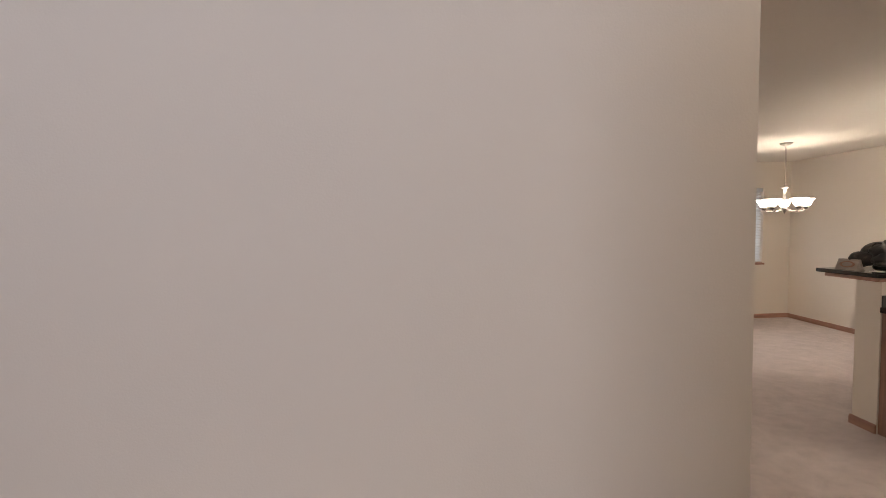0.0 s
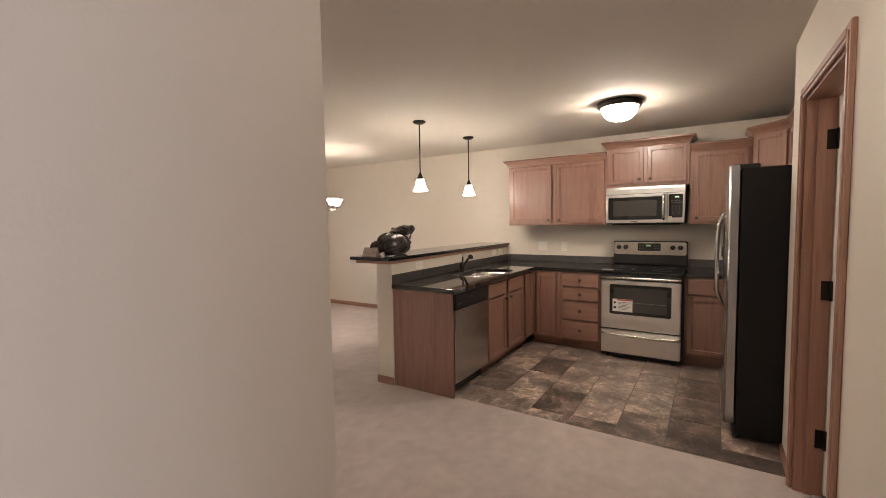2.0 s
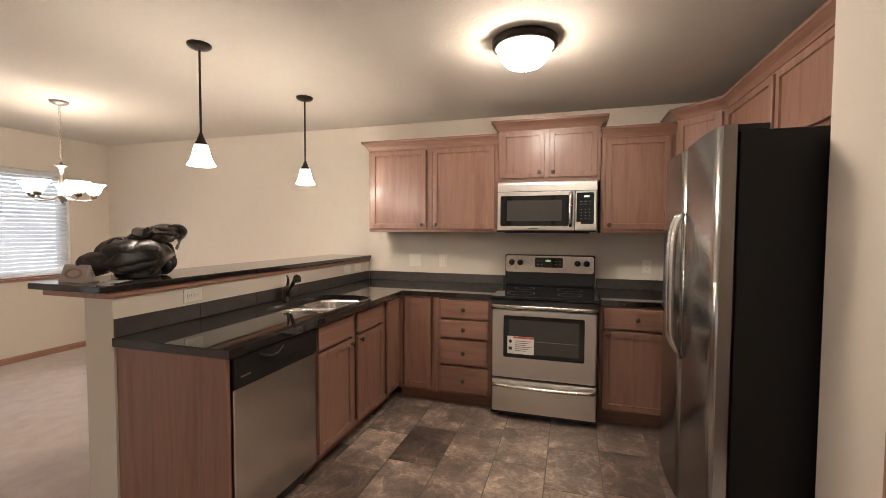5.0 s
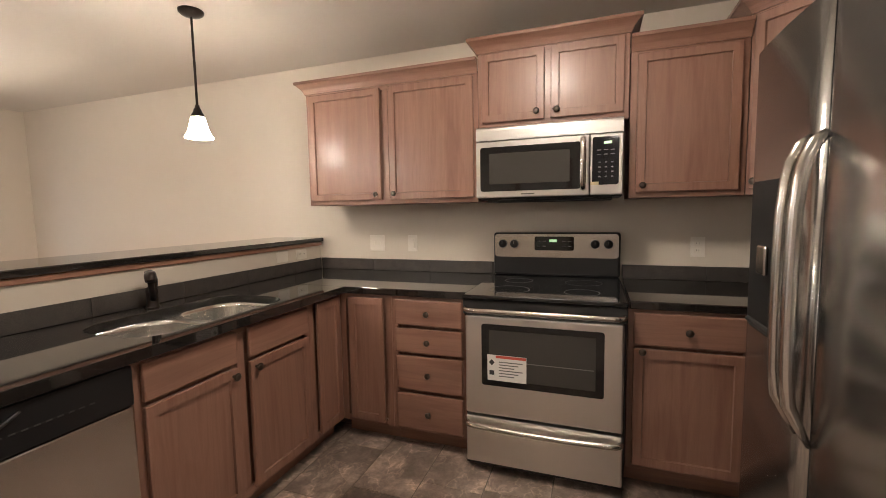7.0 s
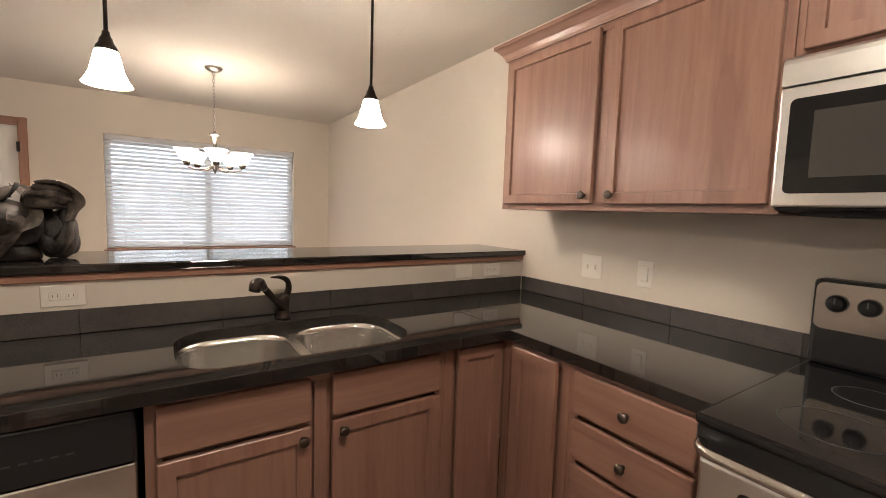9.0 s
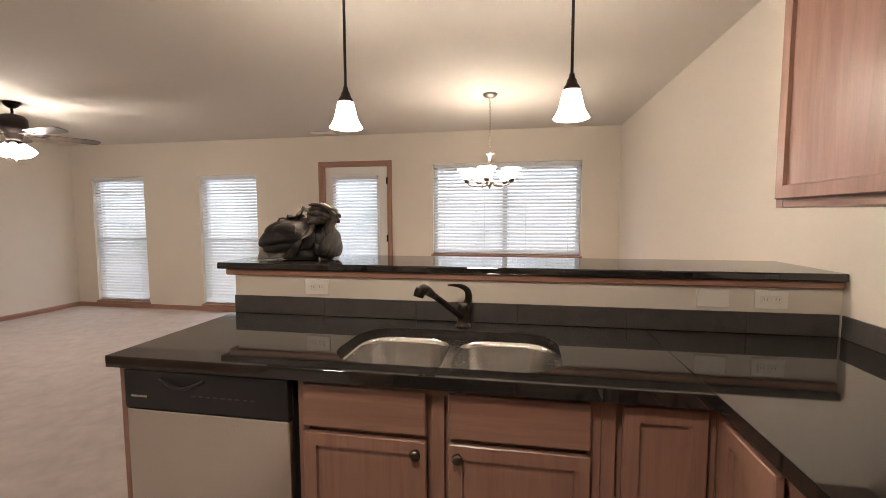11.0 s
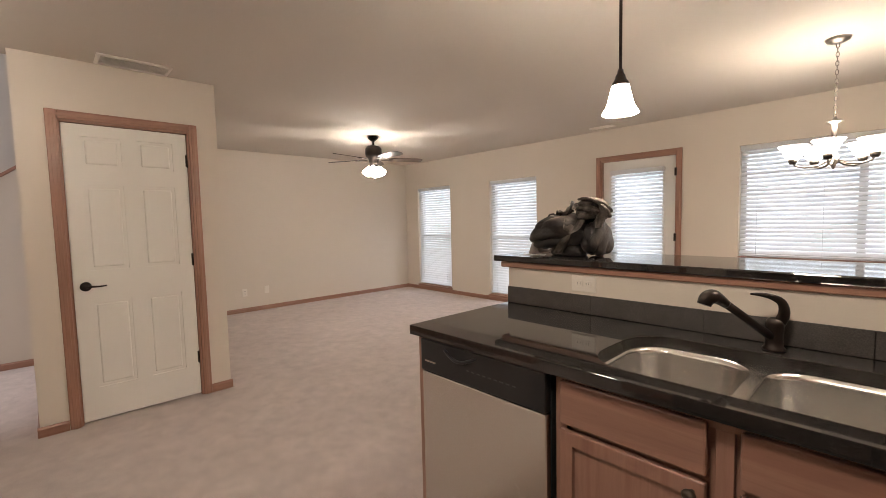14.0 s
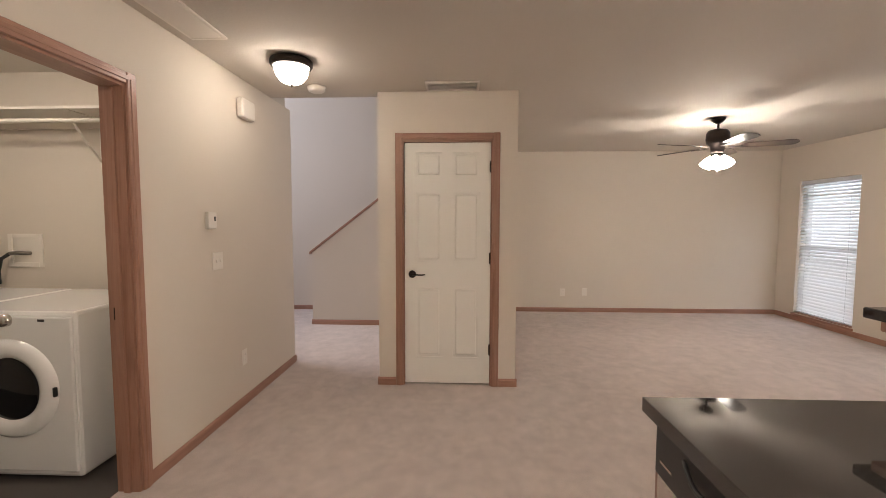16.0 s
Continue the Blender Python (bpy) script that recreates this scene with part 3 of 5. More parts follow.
def bowl(x0, x1, y0, y1, r, depth):
    bm = bmesh.new()
    rings = []
    for inset, z in ((0, 0), (0.004, -0.02), (0.012, -depth + 0.035), (0.022, -depth + 0.014), (0.045, -depth)):
        rings.append([bm.verts.new((x, y, CTZ - 0.038 + z)) for x, y in rounded(x0 + inset, x1 - inset, y0 + inset, y1 - inset, max(r - inset * 0.6, 0.02), 8)])
    n = len(rings[0])
    for a, b in zip(rings, rings[1:]):
        for j in range(n):
            bm.faces.new((a[j], a[(j + 1) % n], b[(j + 1) % n], b[j])).smooth = True
    bm.faces.new(rings[-1])
    bmesh.ops.recalc_face_normals(bm, faces=bm.faces)
    bmesh.ops.solidify(bm, geom=bm.faces[:], thickness=0.0015)
    return bm


XM = 5.290
part("bowl", bowl(SX0 + 0.008, XM - 0.016, SY0 + 0.008, SY1 - 0.008, 0.11, 0.19), SINK, c)
part("bowl", bowl(XM + 0.016, SX1 - 0.008, SY0 + 0.008, SY1 - 0.008, 0.11, 0.19), SINK, c)
bm = bmesh.new()
edges = []
for loop in (rounded(SX0 - 0.02, SX1 + 0.02, SY0 - 0.02, SY1 + 0.02, 0.15, 8), rounded(SX0 + 0.008, XM - 0.016, SY0 + 0.008, SY1 - 0.008, 0.11, 8), rounded(XM + 0.016, SX1 - 0.008, SY0 + 0.008, SY1 - 0.008, 0.11, 8)):
    vs = [bm.verts.new((x, y, CTZ - 0.0385)) for x, y in loop]
    edges += [bm.edges.new((vs[k], vs[(k + 1) % len(vs)])) for k in range(len(vs))]
bmesh.ops.triangle_fill(bm, use_beauty=True, edges=edges)
bmesh.ops.solidify(bm, geom=bm.faces[:], thickness=0.0012)
part("flange", bm, SINK, c)
for x in (5.10, 5.475):
    part("drain", lathe([(0, 0.004), (0.03, 0.004), (0.042, 0.007), (0.045, 0.003), (0.045, 0)], 20, pose(x, 2.71, CTZ - 0.038 - 0.188)), SATIN, c)

# faucet
c = thing("faucet", pose(5.300, 2.978, CTZ + 0.0005), "oil-rubbed bronze pull-out kitchen faucet", "faucet")
part("base", lathe([(0, 0), (0.031, 0), (0.031, 0.005), (0.025, 0.010), (0.023, 0.03), (0.024, 0.060), (0.025, 0.080), (0.020, 0.094), (0.010, 0.100), (0, 0.101)], 24), BRONZE, c)
sp_ob = part("spout", tube([(0, -0.006, 0.036), (-0.060, -0.084, 0.106), (-0.104, -0.144, 0.158)], [0.0135, 0.0125, 0.0125], 14), BRONZE, c)
part("spray_head", tube(*eased([(-0.097, -0.134, 0.149), (-0.113, -0.157, 0.168), (-0.124, -0.173, 0.176), (-0.135, -0.188, 0.171), (-0.141, -0.196, 0.152)], [0.013, 0.018, 0.022, 0.022, 0.019]), 20), BRONZE, sp_ob)
part("lever", tube(*eased([(0.004, 0, 0.070), (0.020, 0.004, 0.105), (0.021, 0.002, 0.135), (0.010, -0.005, 0.156), (-0.018, -0.020, 0.170), (-0.056, -0.042, 0.174)], [0.020, 0.018, 0.015, 0.012, 0.008, 0.003]), 16, flat=0.6), BRONZE, c)

# ---- half wall and bar ----
bm = bmesh.new()
box(bm, 4.205, E - 0.001, 3.060, 3.235, 0.0, 1.088)
structure("wall_bar", bm, WALL, "cream painted half wall under the bar", "wall")
bar = thing("bar_top", pose(0, 0, 0), "raised bar with a dark stone top and an oak apron", "bar")
part("top", box(bmesh.new(), 4.132, E - 0.002, 3.028, 3.490, 1.118, 1.148, 0.005), STONE, bar)
bm = bmesh.new()
box(bm, 4.166, E - 0.003, 3.044, 3.450, 1.0885, 1.1175, 0.004)
part("apron", bm, TRIM_X, bar, "stained oak apron under the top")

# ---- stove ----
c = thing("stove", pose(5.93, 1.671, 0, 0, 0, -90), "stainless steel electric stove with a black glass cooktop", "stove")
SW = 0.760
bm = bmesh.new()
box(bm, 0.004, SW - 0.004, 0.03, 0.70, 0.03, 0.895)
for x in (0.05, SW - 0.08):
    for y in (0.08, 0.62):
        box(bm, x, x + 0.03, y, y + 0.03, 0.0, 0.03)
part("body", bm, BLACK, c)
part("cooktop", box(bmesh.new(), 0, SW, -0.018, 0.715, 0.896, 0.920, 0.008), GLASS_BLACK, c, "black glass cooktop")
for x, y, r in ((0.20, 0.18, 0.105), (0.56, 0.18, 0.085), (0.20, 0.47, 0.08), (0.56, 0.47, 0.10)):
    part("burner_ring", lathe([(r - 0.004, 0.9202), (r - 0.004, 0.9206), (r, 0.9206), (r, 0.9202)], 40, pose(x, y, 0)), RING, c)
bm = bmesh.new()
box(bm, 0.002, SW - 0.002, -0.008, 0.03, 0.822, 0.895, 0.004)
part("front_band", bm, BLACK, c)
bm = bmesh.new()
box(bm, 0.014, SW - 0.014, -0.012, 0.03, 0.318, 0.818, 0.008)
d = part("oven_door", bm, STEEL, c)
part("window_frame", prism(rounded(0.098, 0.664, 0.472, 0.780, 0.012, 3), 0.003, Matrix(((1, 0, 0, 0), (0, 0, -1, -0.0115), (0, 1, 0, 0), (0, 0, 0, 1)))), GLASS_BLACK, d)
part("window", box(bmesh.new(), 0.136, 0.628, -0.0165, -0.0147, 0.505, 0.752), OVEN_GLASS, d)
part("rack_line", box(bmesh.new(), 0.29, 0.62, -0.0175, -0.0166, 0.598, 0.602), PRINT, d)


def bar_handle(x0, x1, z, reach, r, droop=0.0, y=-0.012):
    pts = [(x0, y, z)]
    for k in range(1, 6):
        a = math.pi / 2 * k / 5
        pts.append((x0 + 0.045 * (1 - math.cos(a)), y - reach * math.sin(a), z))
    for k in range(1, 12):
        u = k / 12
        pts.append((x0 + 0.045 + (x1 - x0 - 0.09) * u, y - reach, z - droop * math.sin(math.pi * u)))
    for k in range(5, -1, -1):
        a = math.pi / 2 * k / 5
        pts.append((x1 - 0.045 * (1 - math.cos(a)), y - reach * math.sin(a), z))
    return tube(pts, r, 12)


part("handle", bar_handle(0.015, SW - 0.015, 0.852, 0.045, 0.0125, 0.0, -0.006), SATIN, d)
lab = part("warning_label", box(bmesh.new(), 0.128, 0.318, -0.0184, -0.0168, 0.502, 0.630), PAPER, d, "white paper warning label")
part("label_heading", box(bmesh.new(), 0.170, 0.316, -0.0190, -0.0185, 0.615, 0.628), RED, lab)
for k in range(6):
    part("text_bar", box(bmesh.new(), 0.185, 0.300 - 0.02 * (k % 3), -0.0190, -0.0185, 0.594 - 0.014 * k, 0.599 - 0.014 * k), PRINT, lab)
part("label_mark", prism([(-0.014, 0), (0, -0.016), (0.014, 0), (0, 0.016)], 0.0005, pose(0.150, -0.0185, 0.592, 90)), BLACK, lab)
part("label_mark", box(bmesh.new(), 0.138, 0.162, -0.0190, -0.0185, 0.530, 0.552), BLACK, lab)
dr = part("drawer", box(bmesh.new(), 0.014, SW - 0.014, -0.010, 0.03, 0.062, 0.304, 0.006), STEEL, c)
part("handle", bar_handle(0.02, SW - 0.02, 0.268, 0.036, 0.0125, 0.008, -0.008), SATIN, dr)
# backguard
bm = bmesh.new()
box(bm, 0.0, SW, 0.690, 0.765, 0.920, 1.190, 0.014)
g = part("backguard", bm, BLACK, c)
part("control_plate", prism(rounded(0.010, SW - 0.010, 1.036, 1.181, 0.02, 4), 0.005, Matrix(((1, 0, 0, 0), (0, 0, -1, 0.690), (0, 1, 0, 0), (0, 0, 0, 1)))), SATIN, g)
part("clock_panel", prism(rounded(0.262, 0.498, 1.080, 1.166, 0.010, 3), 0.003, Matrix(((1, 0, 0, 0), (0, 0, -1, 0.685), (0, 1, 0, 0), (0, 0, 0, 1)))), GLASS_BLACK, g)
part("clock_digits", box(bmesh.new(), 0.352, 0.398, 0.6810, 0.6818, 1.132, 1.148), GREEN_LED, g)
for x in (0.278, 0.312, 0.430, 0.464):
    for z in (1.104, 1.134):
        part("button_mark", box(bmesh.new(), x, x + 0.018, 0.6812, 0.6818, z, z + 0.005), PRINT, g)
for x in (0.062, 0.135, 0.618, 0.693):
    k = part("knob", lathe([(0, 0.0), (0.027, 0.0), (0.026, 0.012), (0.021, 0.024), (0.018, 0.026), (0, 0.026)], 22, pose(x, 0.685, 1.120, 90)), BLACK, g)
    part("knob_mark", box(bmesh.new(), x - 0.002, x + 0.002, 0.656, 0.6585, 1.120, 1.138), PRINT, k)

# ---- microwave ----
def upright(y):
    """Stands a flat outline (x, z) upright, facing -y."""
    return Matrix(((1, 0, 0, 0), (0, 0, -1, y), (0, 1, 0, 0), (0, 0, 0, 1)))


c = thing("microwave", pose(6.25, 1.682, 0, 0, 0, -90), "stainless steel over-the-range microwave with a black window", "microwave")
part("body", box(bmesh.new(), 0.0, 0.756, 0.03, 0.448, 1.392, 1.789, 0.004), BLACK, c)
hood = [(0.03, 1.712), (0.002, 1.712), (0.0025, 1.766), (0.006, 1.778), (0.014, 1.786), (0.03, 1.789)]
part("vent_hood", prism([(-y, z) for y, z in hood], 0.756, Matrix(((0, 0, 1, 0), (-1, 0, 0, 0), (0, 1, 0, 0), (0, 0, 0, 1)))), STEEL, c)
d = part("door", box(bmesh.new(), 0.0, 0.596, 0.0, 0.03, 1.402, 1.707, 0.005), STEEL, c)
part("window_frame", prism(rounded(0.024, 0.556, 1.436, 1.676, 0.014, 3), 0.002, upright(0.0005)), GLASS_BLACK, d)
part("window", box(bmesh.new(), 0.075, 0.500, -0.0030, -0.0018, 1.475, 1.640), OVEN_GLASS, d)
part("badge", box(bmesh.new(), 0.250, 0.320, -0.0008, 0.0, 1.416, 1.422), PRINT, d)
hx = 0.566
part("handle", tube(eased([(hx, 0.0, 1.440), (hx, -0.026, 1.446), (hx, -0.040, 1.475), (hx, -0.046, 1.560), (hx, -0.040, 1.645), (hx, -0.026, 1.680), (hx, 0.0, 1.690)]), 0.0155, 14), SATIN, d)
p = part("control_panel", box(bmesh.new(), 0.600, 0.756, 0.0, 0.03, 1.402, 1.707, 0.005), STEEL, c)
part("keypad", prism(rounded(0.610, 0.736, 1.452, 1.692, 0.012, 3), 0.002, upright(0.0005)), GLASS_BLACK, p)
part("clock_digits", box(bmesh.new(), 0.664, 0.702, -0.0024, -0.0018, 1.656, 1.669), GREEN_LED, p)
for r in range(4):
    for k in range(3):
        part("key_mark", box(bmesh.new(), 0.640 + 0.030 * k, 0.650 + 0.030 * k, -0.0024, -0.0018, 1.490 + 0.024 * r, 1.496 + 0.024 * r), PRINT, p)
for k in range(3):
    for r in range(2):
        part("key_mark", box(bmesh.new(), 0.632 + 0.032 * k, 0.652 + 0.032 * k, -0.0024, -0.0018, 1.602 + 0.022 * r, 1.606 + 0.022 * r), PRINT, p)
part("sticker", box(bmesh.new(), 0.600, 0.642, -0.0034, -0.0026, 1.452, 1.468), mat("pale_yellow_sticker", (0.7, 0.64, 0.4), 0.6), p)
part("underside", box(bmesh.new(), 0.05, 0.71, 0.06, 0.42, 1.380, 1.3915), DARK, c)

# ---- refrigerator ----
c = thing("refrigerator", pose(5.512, 0.602, 0, 0, 0, 180), "side-by-side stainless steel refrigerator with black sides", "refrigerator")
part("cabinet", box(bmesh.new(), 0.004, 0.908, 0.065, 0.79, 0.03, 1.758, 0.006), FRIDGE_SIDE, c, "textured black steel cabinet")
part("kick_grille", box(bmesh.new(), 0.01, 0.90, 0.055, 0.085, 0.006, 0.10, 0.004), DARK, c)


def fridge_door(x0, x1):
    """A slab whose front is slightly bowed and rounded at the outer edges."""
    n = 14
    out = [(x0, 0.055), (x0, 0.012)]
    out += [(x0 + (x1 - x0) * k / n, -0.012 * math.sin(math.pi * k / n) ** 0.6 + 0.004) for k in range(1, n)]
    out += [(x1, 0.012), (x1, 0.055)]
    bm = prism(out, 1.672, pose(0, 0, 0.105))
    for f in bm.faces:
        f.smooth = abs(f.normal.z) < 0.5 and f.normal.y < -0.3
    return bm


fl = part("freezer_door", fridge_door(0.0, 0.432), FRIDGE_STEEL, c)
fr = part("fridge_door", fridge_door(0.438, 0.912), FRIDGE_STEEL, c)


def fridge_handle(x):
    pts = [(x, -0.004, 0.800), (x, -0.026, 0.845), (x, -0.046, 0.890)]
    pts += [(x, -0.050 - 0.004 * math.sin(math.pi * k / 8), 0.890 + 0.49 * k / 8) for k in range(1, 8)]
    pts += [(x, -0.046, 1.385), (x, -0.038, 1.425), (x, -0.024, 1.460), (x, -0.004, 1.480)]
    return tube(pts, [0.006, 0.011] + [0.0145] * (len(pts) - 3) + [0.010], 12)


part("handle", fridge_handle(0.402), SATIN, fl)
part("handle", fridge_handle(0.468), SATIN, fr)
dp = part("dispenser", prism(rounded(0.060, 0.300, 0.975, 1.400, 0.02, 4), 0.006, Matrix(((1, 0, 0, 0), (0, 0, -1, -0.004), (0, 1, 0, 0), (0, 0, 0, 1)))), BLACK, fl, "black ice and water dispenser")
part("dispenser_paddle", box(bmesh.new(), 0.15, 0.21, -0.022, -0.0105, 1.14, 1.22, 0.004), SATIN, dp)
part("dispenser_tray", box(bmesh.new(), 0.09, 0.27, -0.024, -0.0105, 0.990, 1.005, 0.004), DARK, dp)
for x in (0.06, 0.85):
    part("hinge_cover", box(bmesh.new(), x - 0.05, x + 0.05, 0.02, 0.16, 1.7585, 1.782, 0.006), BLACK, c)

# ---- kitchen floor tiles ----
TILE = [mesh_of("tile", box(bmesh.new(), 0.001, 0.457, 0.001, 0.304, 0, 0.004, 0.0012), VINYL)]
starts = (5.20, 5.08, 5.347, 5.20, 5.146, 5.344, 5.31, 5.17, 5.04, 5.25)
rows = [(-0.22, -0.005)] + [(-0.005 + 0.309 * k, 0.304 + 0.309 * k) for k in range(0, 9)]
for (y0, y1), at in zip(rows, starts):
    x = at - 0.459 * 3
    while x < E - 0.02:
        a, b = max(x, VX + 0.002), min(x + 0.458, E - 0.002)
        if b - a > 0.03:
            if b - a > 0.456 and y1 - y0 > 0.3:
                piece("tile", TILE[0], vinyl_floor, pose(a, y0, -0.004))
            else:
                part("tile", box(bmesh.new(), a, b - 0.001, y0 + 0.001, y1 - 0.001, -0.004, 0.0, 0.0012), VINYL, vinyl_floor)
        x += 0.459


# ---- lamps ----
def pendant(x, y, group):
    c = thing("pendant_lamp", pose(x, y, 0), "bronze pendant lamp with a lit white glass shade", "lamp", group)
    part("canopy", lathe([(0, 2.398), (0.02, 2.398), (0.05, 2.408), (0.062, 2.418), (0.064, 2.4295), (0, 2.4295)], 28), BRONZE, c)
    part("rod", tube([(0, 0, 1.925), (0, 0, 2.18), (0, 0, 2.40)], 0.0065, 10), BRONZE, c)
    part("socket_cap", lathe([(0, 1.938), (0.011, 1.936), (0.013, 1.920), (0.019, 1.912), (0.023, 1.896), (0.032, 1.884), (0.035, 1.870), (0.0, 1.868)], 24), BRONZE, c)
    part("shade", lathe([(0.029, 1.876), (0.034, 1.868), (0.041, 1.838), (0.050, 1.800), (0.060, 1.778), (0.072, 1.759), (0.069, 1.757), (0.057, 1.776), (0.047, 1.799), (0.038, 1.837), (0.031, 1.866), (0.026, 1.874)], 32), LAMP_PEND, c, "lit white bell-shaped glass shade")
    part("bulb", lathe([(0, 1.768), (0.014, 1.772), (0.026, 1.786), (0.029, 1.802), (0.024, 1.818), (0.014, 1.838), (0.013, 1.868), (0, 1.868)], 20), BULB, c, "lit white bulb")
    return c


PG = "pendants over the bar"
pendant(4.750, 3.117, PG)
pendant(5.727, 3.117, PG)


def flush_lamp(x, y, r, label, glow):
    c = thing("ceiling_lamp", pose(x, y, 0), label, "lamp")
    part("rim", lathe([(0, 2.4295), (r * 0.93, 2.4295), (r, 2.42), (r, 2.395), (r * 0.95, 2.382), (r * 0.86, 2.378), (r * 0.86, 2.39), (0, 2.39)], 40), BRONZE, c, "oil-rubbed bronze rim")
    part("glass_bowl", lathe([(r * 0.82, 2.386), (r * 0.80, 2.362), (r * 0.72, 2.328), (r * 0.54, 2.296), (r * 0.3, 2.279), (0, 2.274)], 40), glow, c, "lit white glass bowl")
    part("finial", lathe([(0, 2.2738), (0.009, 2.273), (0.010, 2.267), (0.005, 2.262), (0.007, 2.257), (0, 2.253)], 14), NICKEL, c)


flush_lamp(5.20, 1.367, 0.176, "bronze flush ceiling lamp with a lit bowl over the kitchen floor", LAMP_BOWL)
flush_lamp(2.54, 0.815, 0.134, "small bronze flush ceiling lamp with a lit bowl in the hall", LAMP_HALL)

# chandelier
c = thing("chandelier", pose(5.26, 5.10, 0), "brushed nickel chandelier with five lit upturned glass shades", "chandelier")
part("canopy", lathe([(0, 2.396), (0.03, 2.398), (0.058, 2.412), (0.066, 2.4295), (0, 2.4295)], 28), NICKEL, c)
ch = bmesh.new()
for k in range(17):
    pts = [(0.008 * math.cos(a), 0, 0.018 * math.sin(a)) for a in (2 * math.pi * j / 10 for j in range(11))]
    l = tube(pts, 0.0022, 5)
    bmesh.ops.transform(l, matrix=pose(0, 0, 1.945 + 0.0275 * k, 0, 0, 90 * (k % 2)), verts=l.verts)
    add(ch, l)
part("chain", ch, NICKEL, c)
part("stem", lathe([(0, 1.945), (0.008, 1.940), (0.012, 1.925), (0.040, 1.918), (0.042, 1.908), (0.016, 1.895), (0.014, 1.82), (0.022, 1.78), (0.014, 1.72), (0.026, 1.68), (0.030, 1.655), (0.016, 1.635), (0.008, 1.615), (0, 1.60)], 24), NICKEL, c)
for k in range(5):
    a = radians(72 * k + 51)
    ux, uy = 0.95 * math.cos(a), 0.95 * math.sin(a)
    arm = part("arm", tube([(0.02 * ux, 0.02 * uy, 1.665), (0.08 * ux, 0.08 * uy, 1.635), (0.15 * ux, 0.15 * uy, 1.628), (0.20 * ux, 0.20 * uy, 1.640), (0.215 * ux, 0.215 * uy, 1.665)], 0.007, 8), NICKEL, c)
    part("cup", lathe([(0, 1.655), (0.018, 1.655), (0.024, 1.668), (0.028, 1.690), (0, 1.692)], 18, pose(0.215 * ux, 0.215 * uy, 0)), CUP, arm)
    part("shade", lathe([(0.027, 1.688), (0.042, 1.700), (0.052, 1.723), (0.063, 1.750), (0.083, 1.774), (0.081, 1.776), (0.060, 1.752), (0.049, 1.725), (0.039, 1.703), (0.0, 1.694)], 26, pose(0.215 * ux, 0.215 * uy, 0)), LAMP_CHAN, arm, "lit white glass shade")

# ceiling fan
BLADE_WOOD = timber("dark_walnut_blade", (0.035, 0.022, 0.016), (0.06, 0.04, 0.03), (2, 12, 12), 0.4)
c = thing("ceiling_fan", pose(0.865, 4.53, 0), "bronze ceiling fan with five dark blades and lit glass shades", "fan")
part("canopy", lathe([(0, 2.372), (0.022, 2.372), (0.045, 2.39), (0.062, 2.41), (0.066, 2.4295), (0, 2.4295)], 28), BRONZE, c)
part("down_rod", tube([(0, 0, 2.31), (0, 0, 2.38)], 0.011, 12), BRONZE, c)
part("motor", lathe([(0, 2.322), (0.03, 2.320), (0.085, 2.305), (0.105, 2.275), (0.108, 2.215), (0.100, 2.175), (0.07, 2.150), (0.06, 2.10), (0.055, 2.075), (0, 2.07)], 32), BRONZE, c)
for k in range(5):
    m = pose(0, 0, 2.140, 0, 0, 66 + 72 * k)
    b = part("blade", prism([(0.20, -0.052), (0.30, -0.062), (0.56, -0.070), (0.625, -0.062), (0.652, -0.035), (0.66, 0), (0.652, 0.035), (0.625, 0.062), (0.56, 0.070), (0.30, 0.062), (0.20, 0.052)], 0.006, m @ pose(0, 0, 0, -12), bevel=0.001), BLADE_WOOD, c)
    br = bmesh.new()
    box(br, 0.09, 0.25, -0.016, 0.016, -0.008, -0.002, 0.002, m @ pose(0, 0, 0, -6))
    box(br, 0.215, 0.25, -0.04, 0.04, -0.006, -0.0008, 0.002, m @ pose(0, 0, 0, -12))
    part("blade_bracket", br, BRONZE, b)
lk = part("light_fitter", lathe([(0, 2.07), (0.058, 2.068), (0.064, 2.05), (0.045, 2.03), (0.02, 2.015), (0.012, 1.99), (0, 1.985)], 24), BRONZE, c)
for k in range(4):
    a = 45 + 90 * k
    m = pose(0, 0, 2.045, 0, 0, a) @ pose(0.045, 0, 0, 0, 148, 0)
    part("shade", lathe([(0.020, 0.0), (0.028, 0.012), (0.042, 0.045), (0.056, 0.085), (0.060, 0.110), (0.054, 0.118), (0.030, 0.126), (0, 0.128)], 22, m), LAMP_FAN, lk, "lit frosted glass shade")
part("pull_chain", tube([(0.01, 0, 1.99), (0.01, 0, 1.90)], 0.0016, 6), NICKEL, c)
part("pull_knob", lathe([(0, 1.875), (0.007, 1.882), (0.006, 1.895), (0, 1.90)], 10, pose(0.01, 0, 0)), NICKEL, c)

# ---- windows and blinds ----
VINYL_WHITE = mat("white_window_vinyl", (0.78, 0.78, 0.77), 0.4)
SLAT = mat("white_blind_slat", (0.80, 0.80, 0.79), 0.45)
tr = SLAT.node_tree.nodes.new("ShaderNodeBsdfTranslucent")
tr.inputs[0].default_value = (0.9, 0.91, 0.93, 1)
mx = SLAT.node_tree.nodes.new("ShaderNodeMixShader")
mx.inputs[0].default_value = 0.42
join(SLAT, bsdf(SLAT).outputs[0], mx.inputs[1])
join(SLAT, tr.outputs[0], mx.inputs[2])
join(SLAT, mx.outputs[0], SLAT.node_tree.nodes["Material Output"].inputs["Surface"])
PANE = mat("window_glass", (1, 1, 1), 0.02)
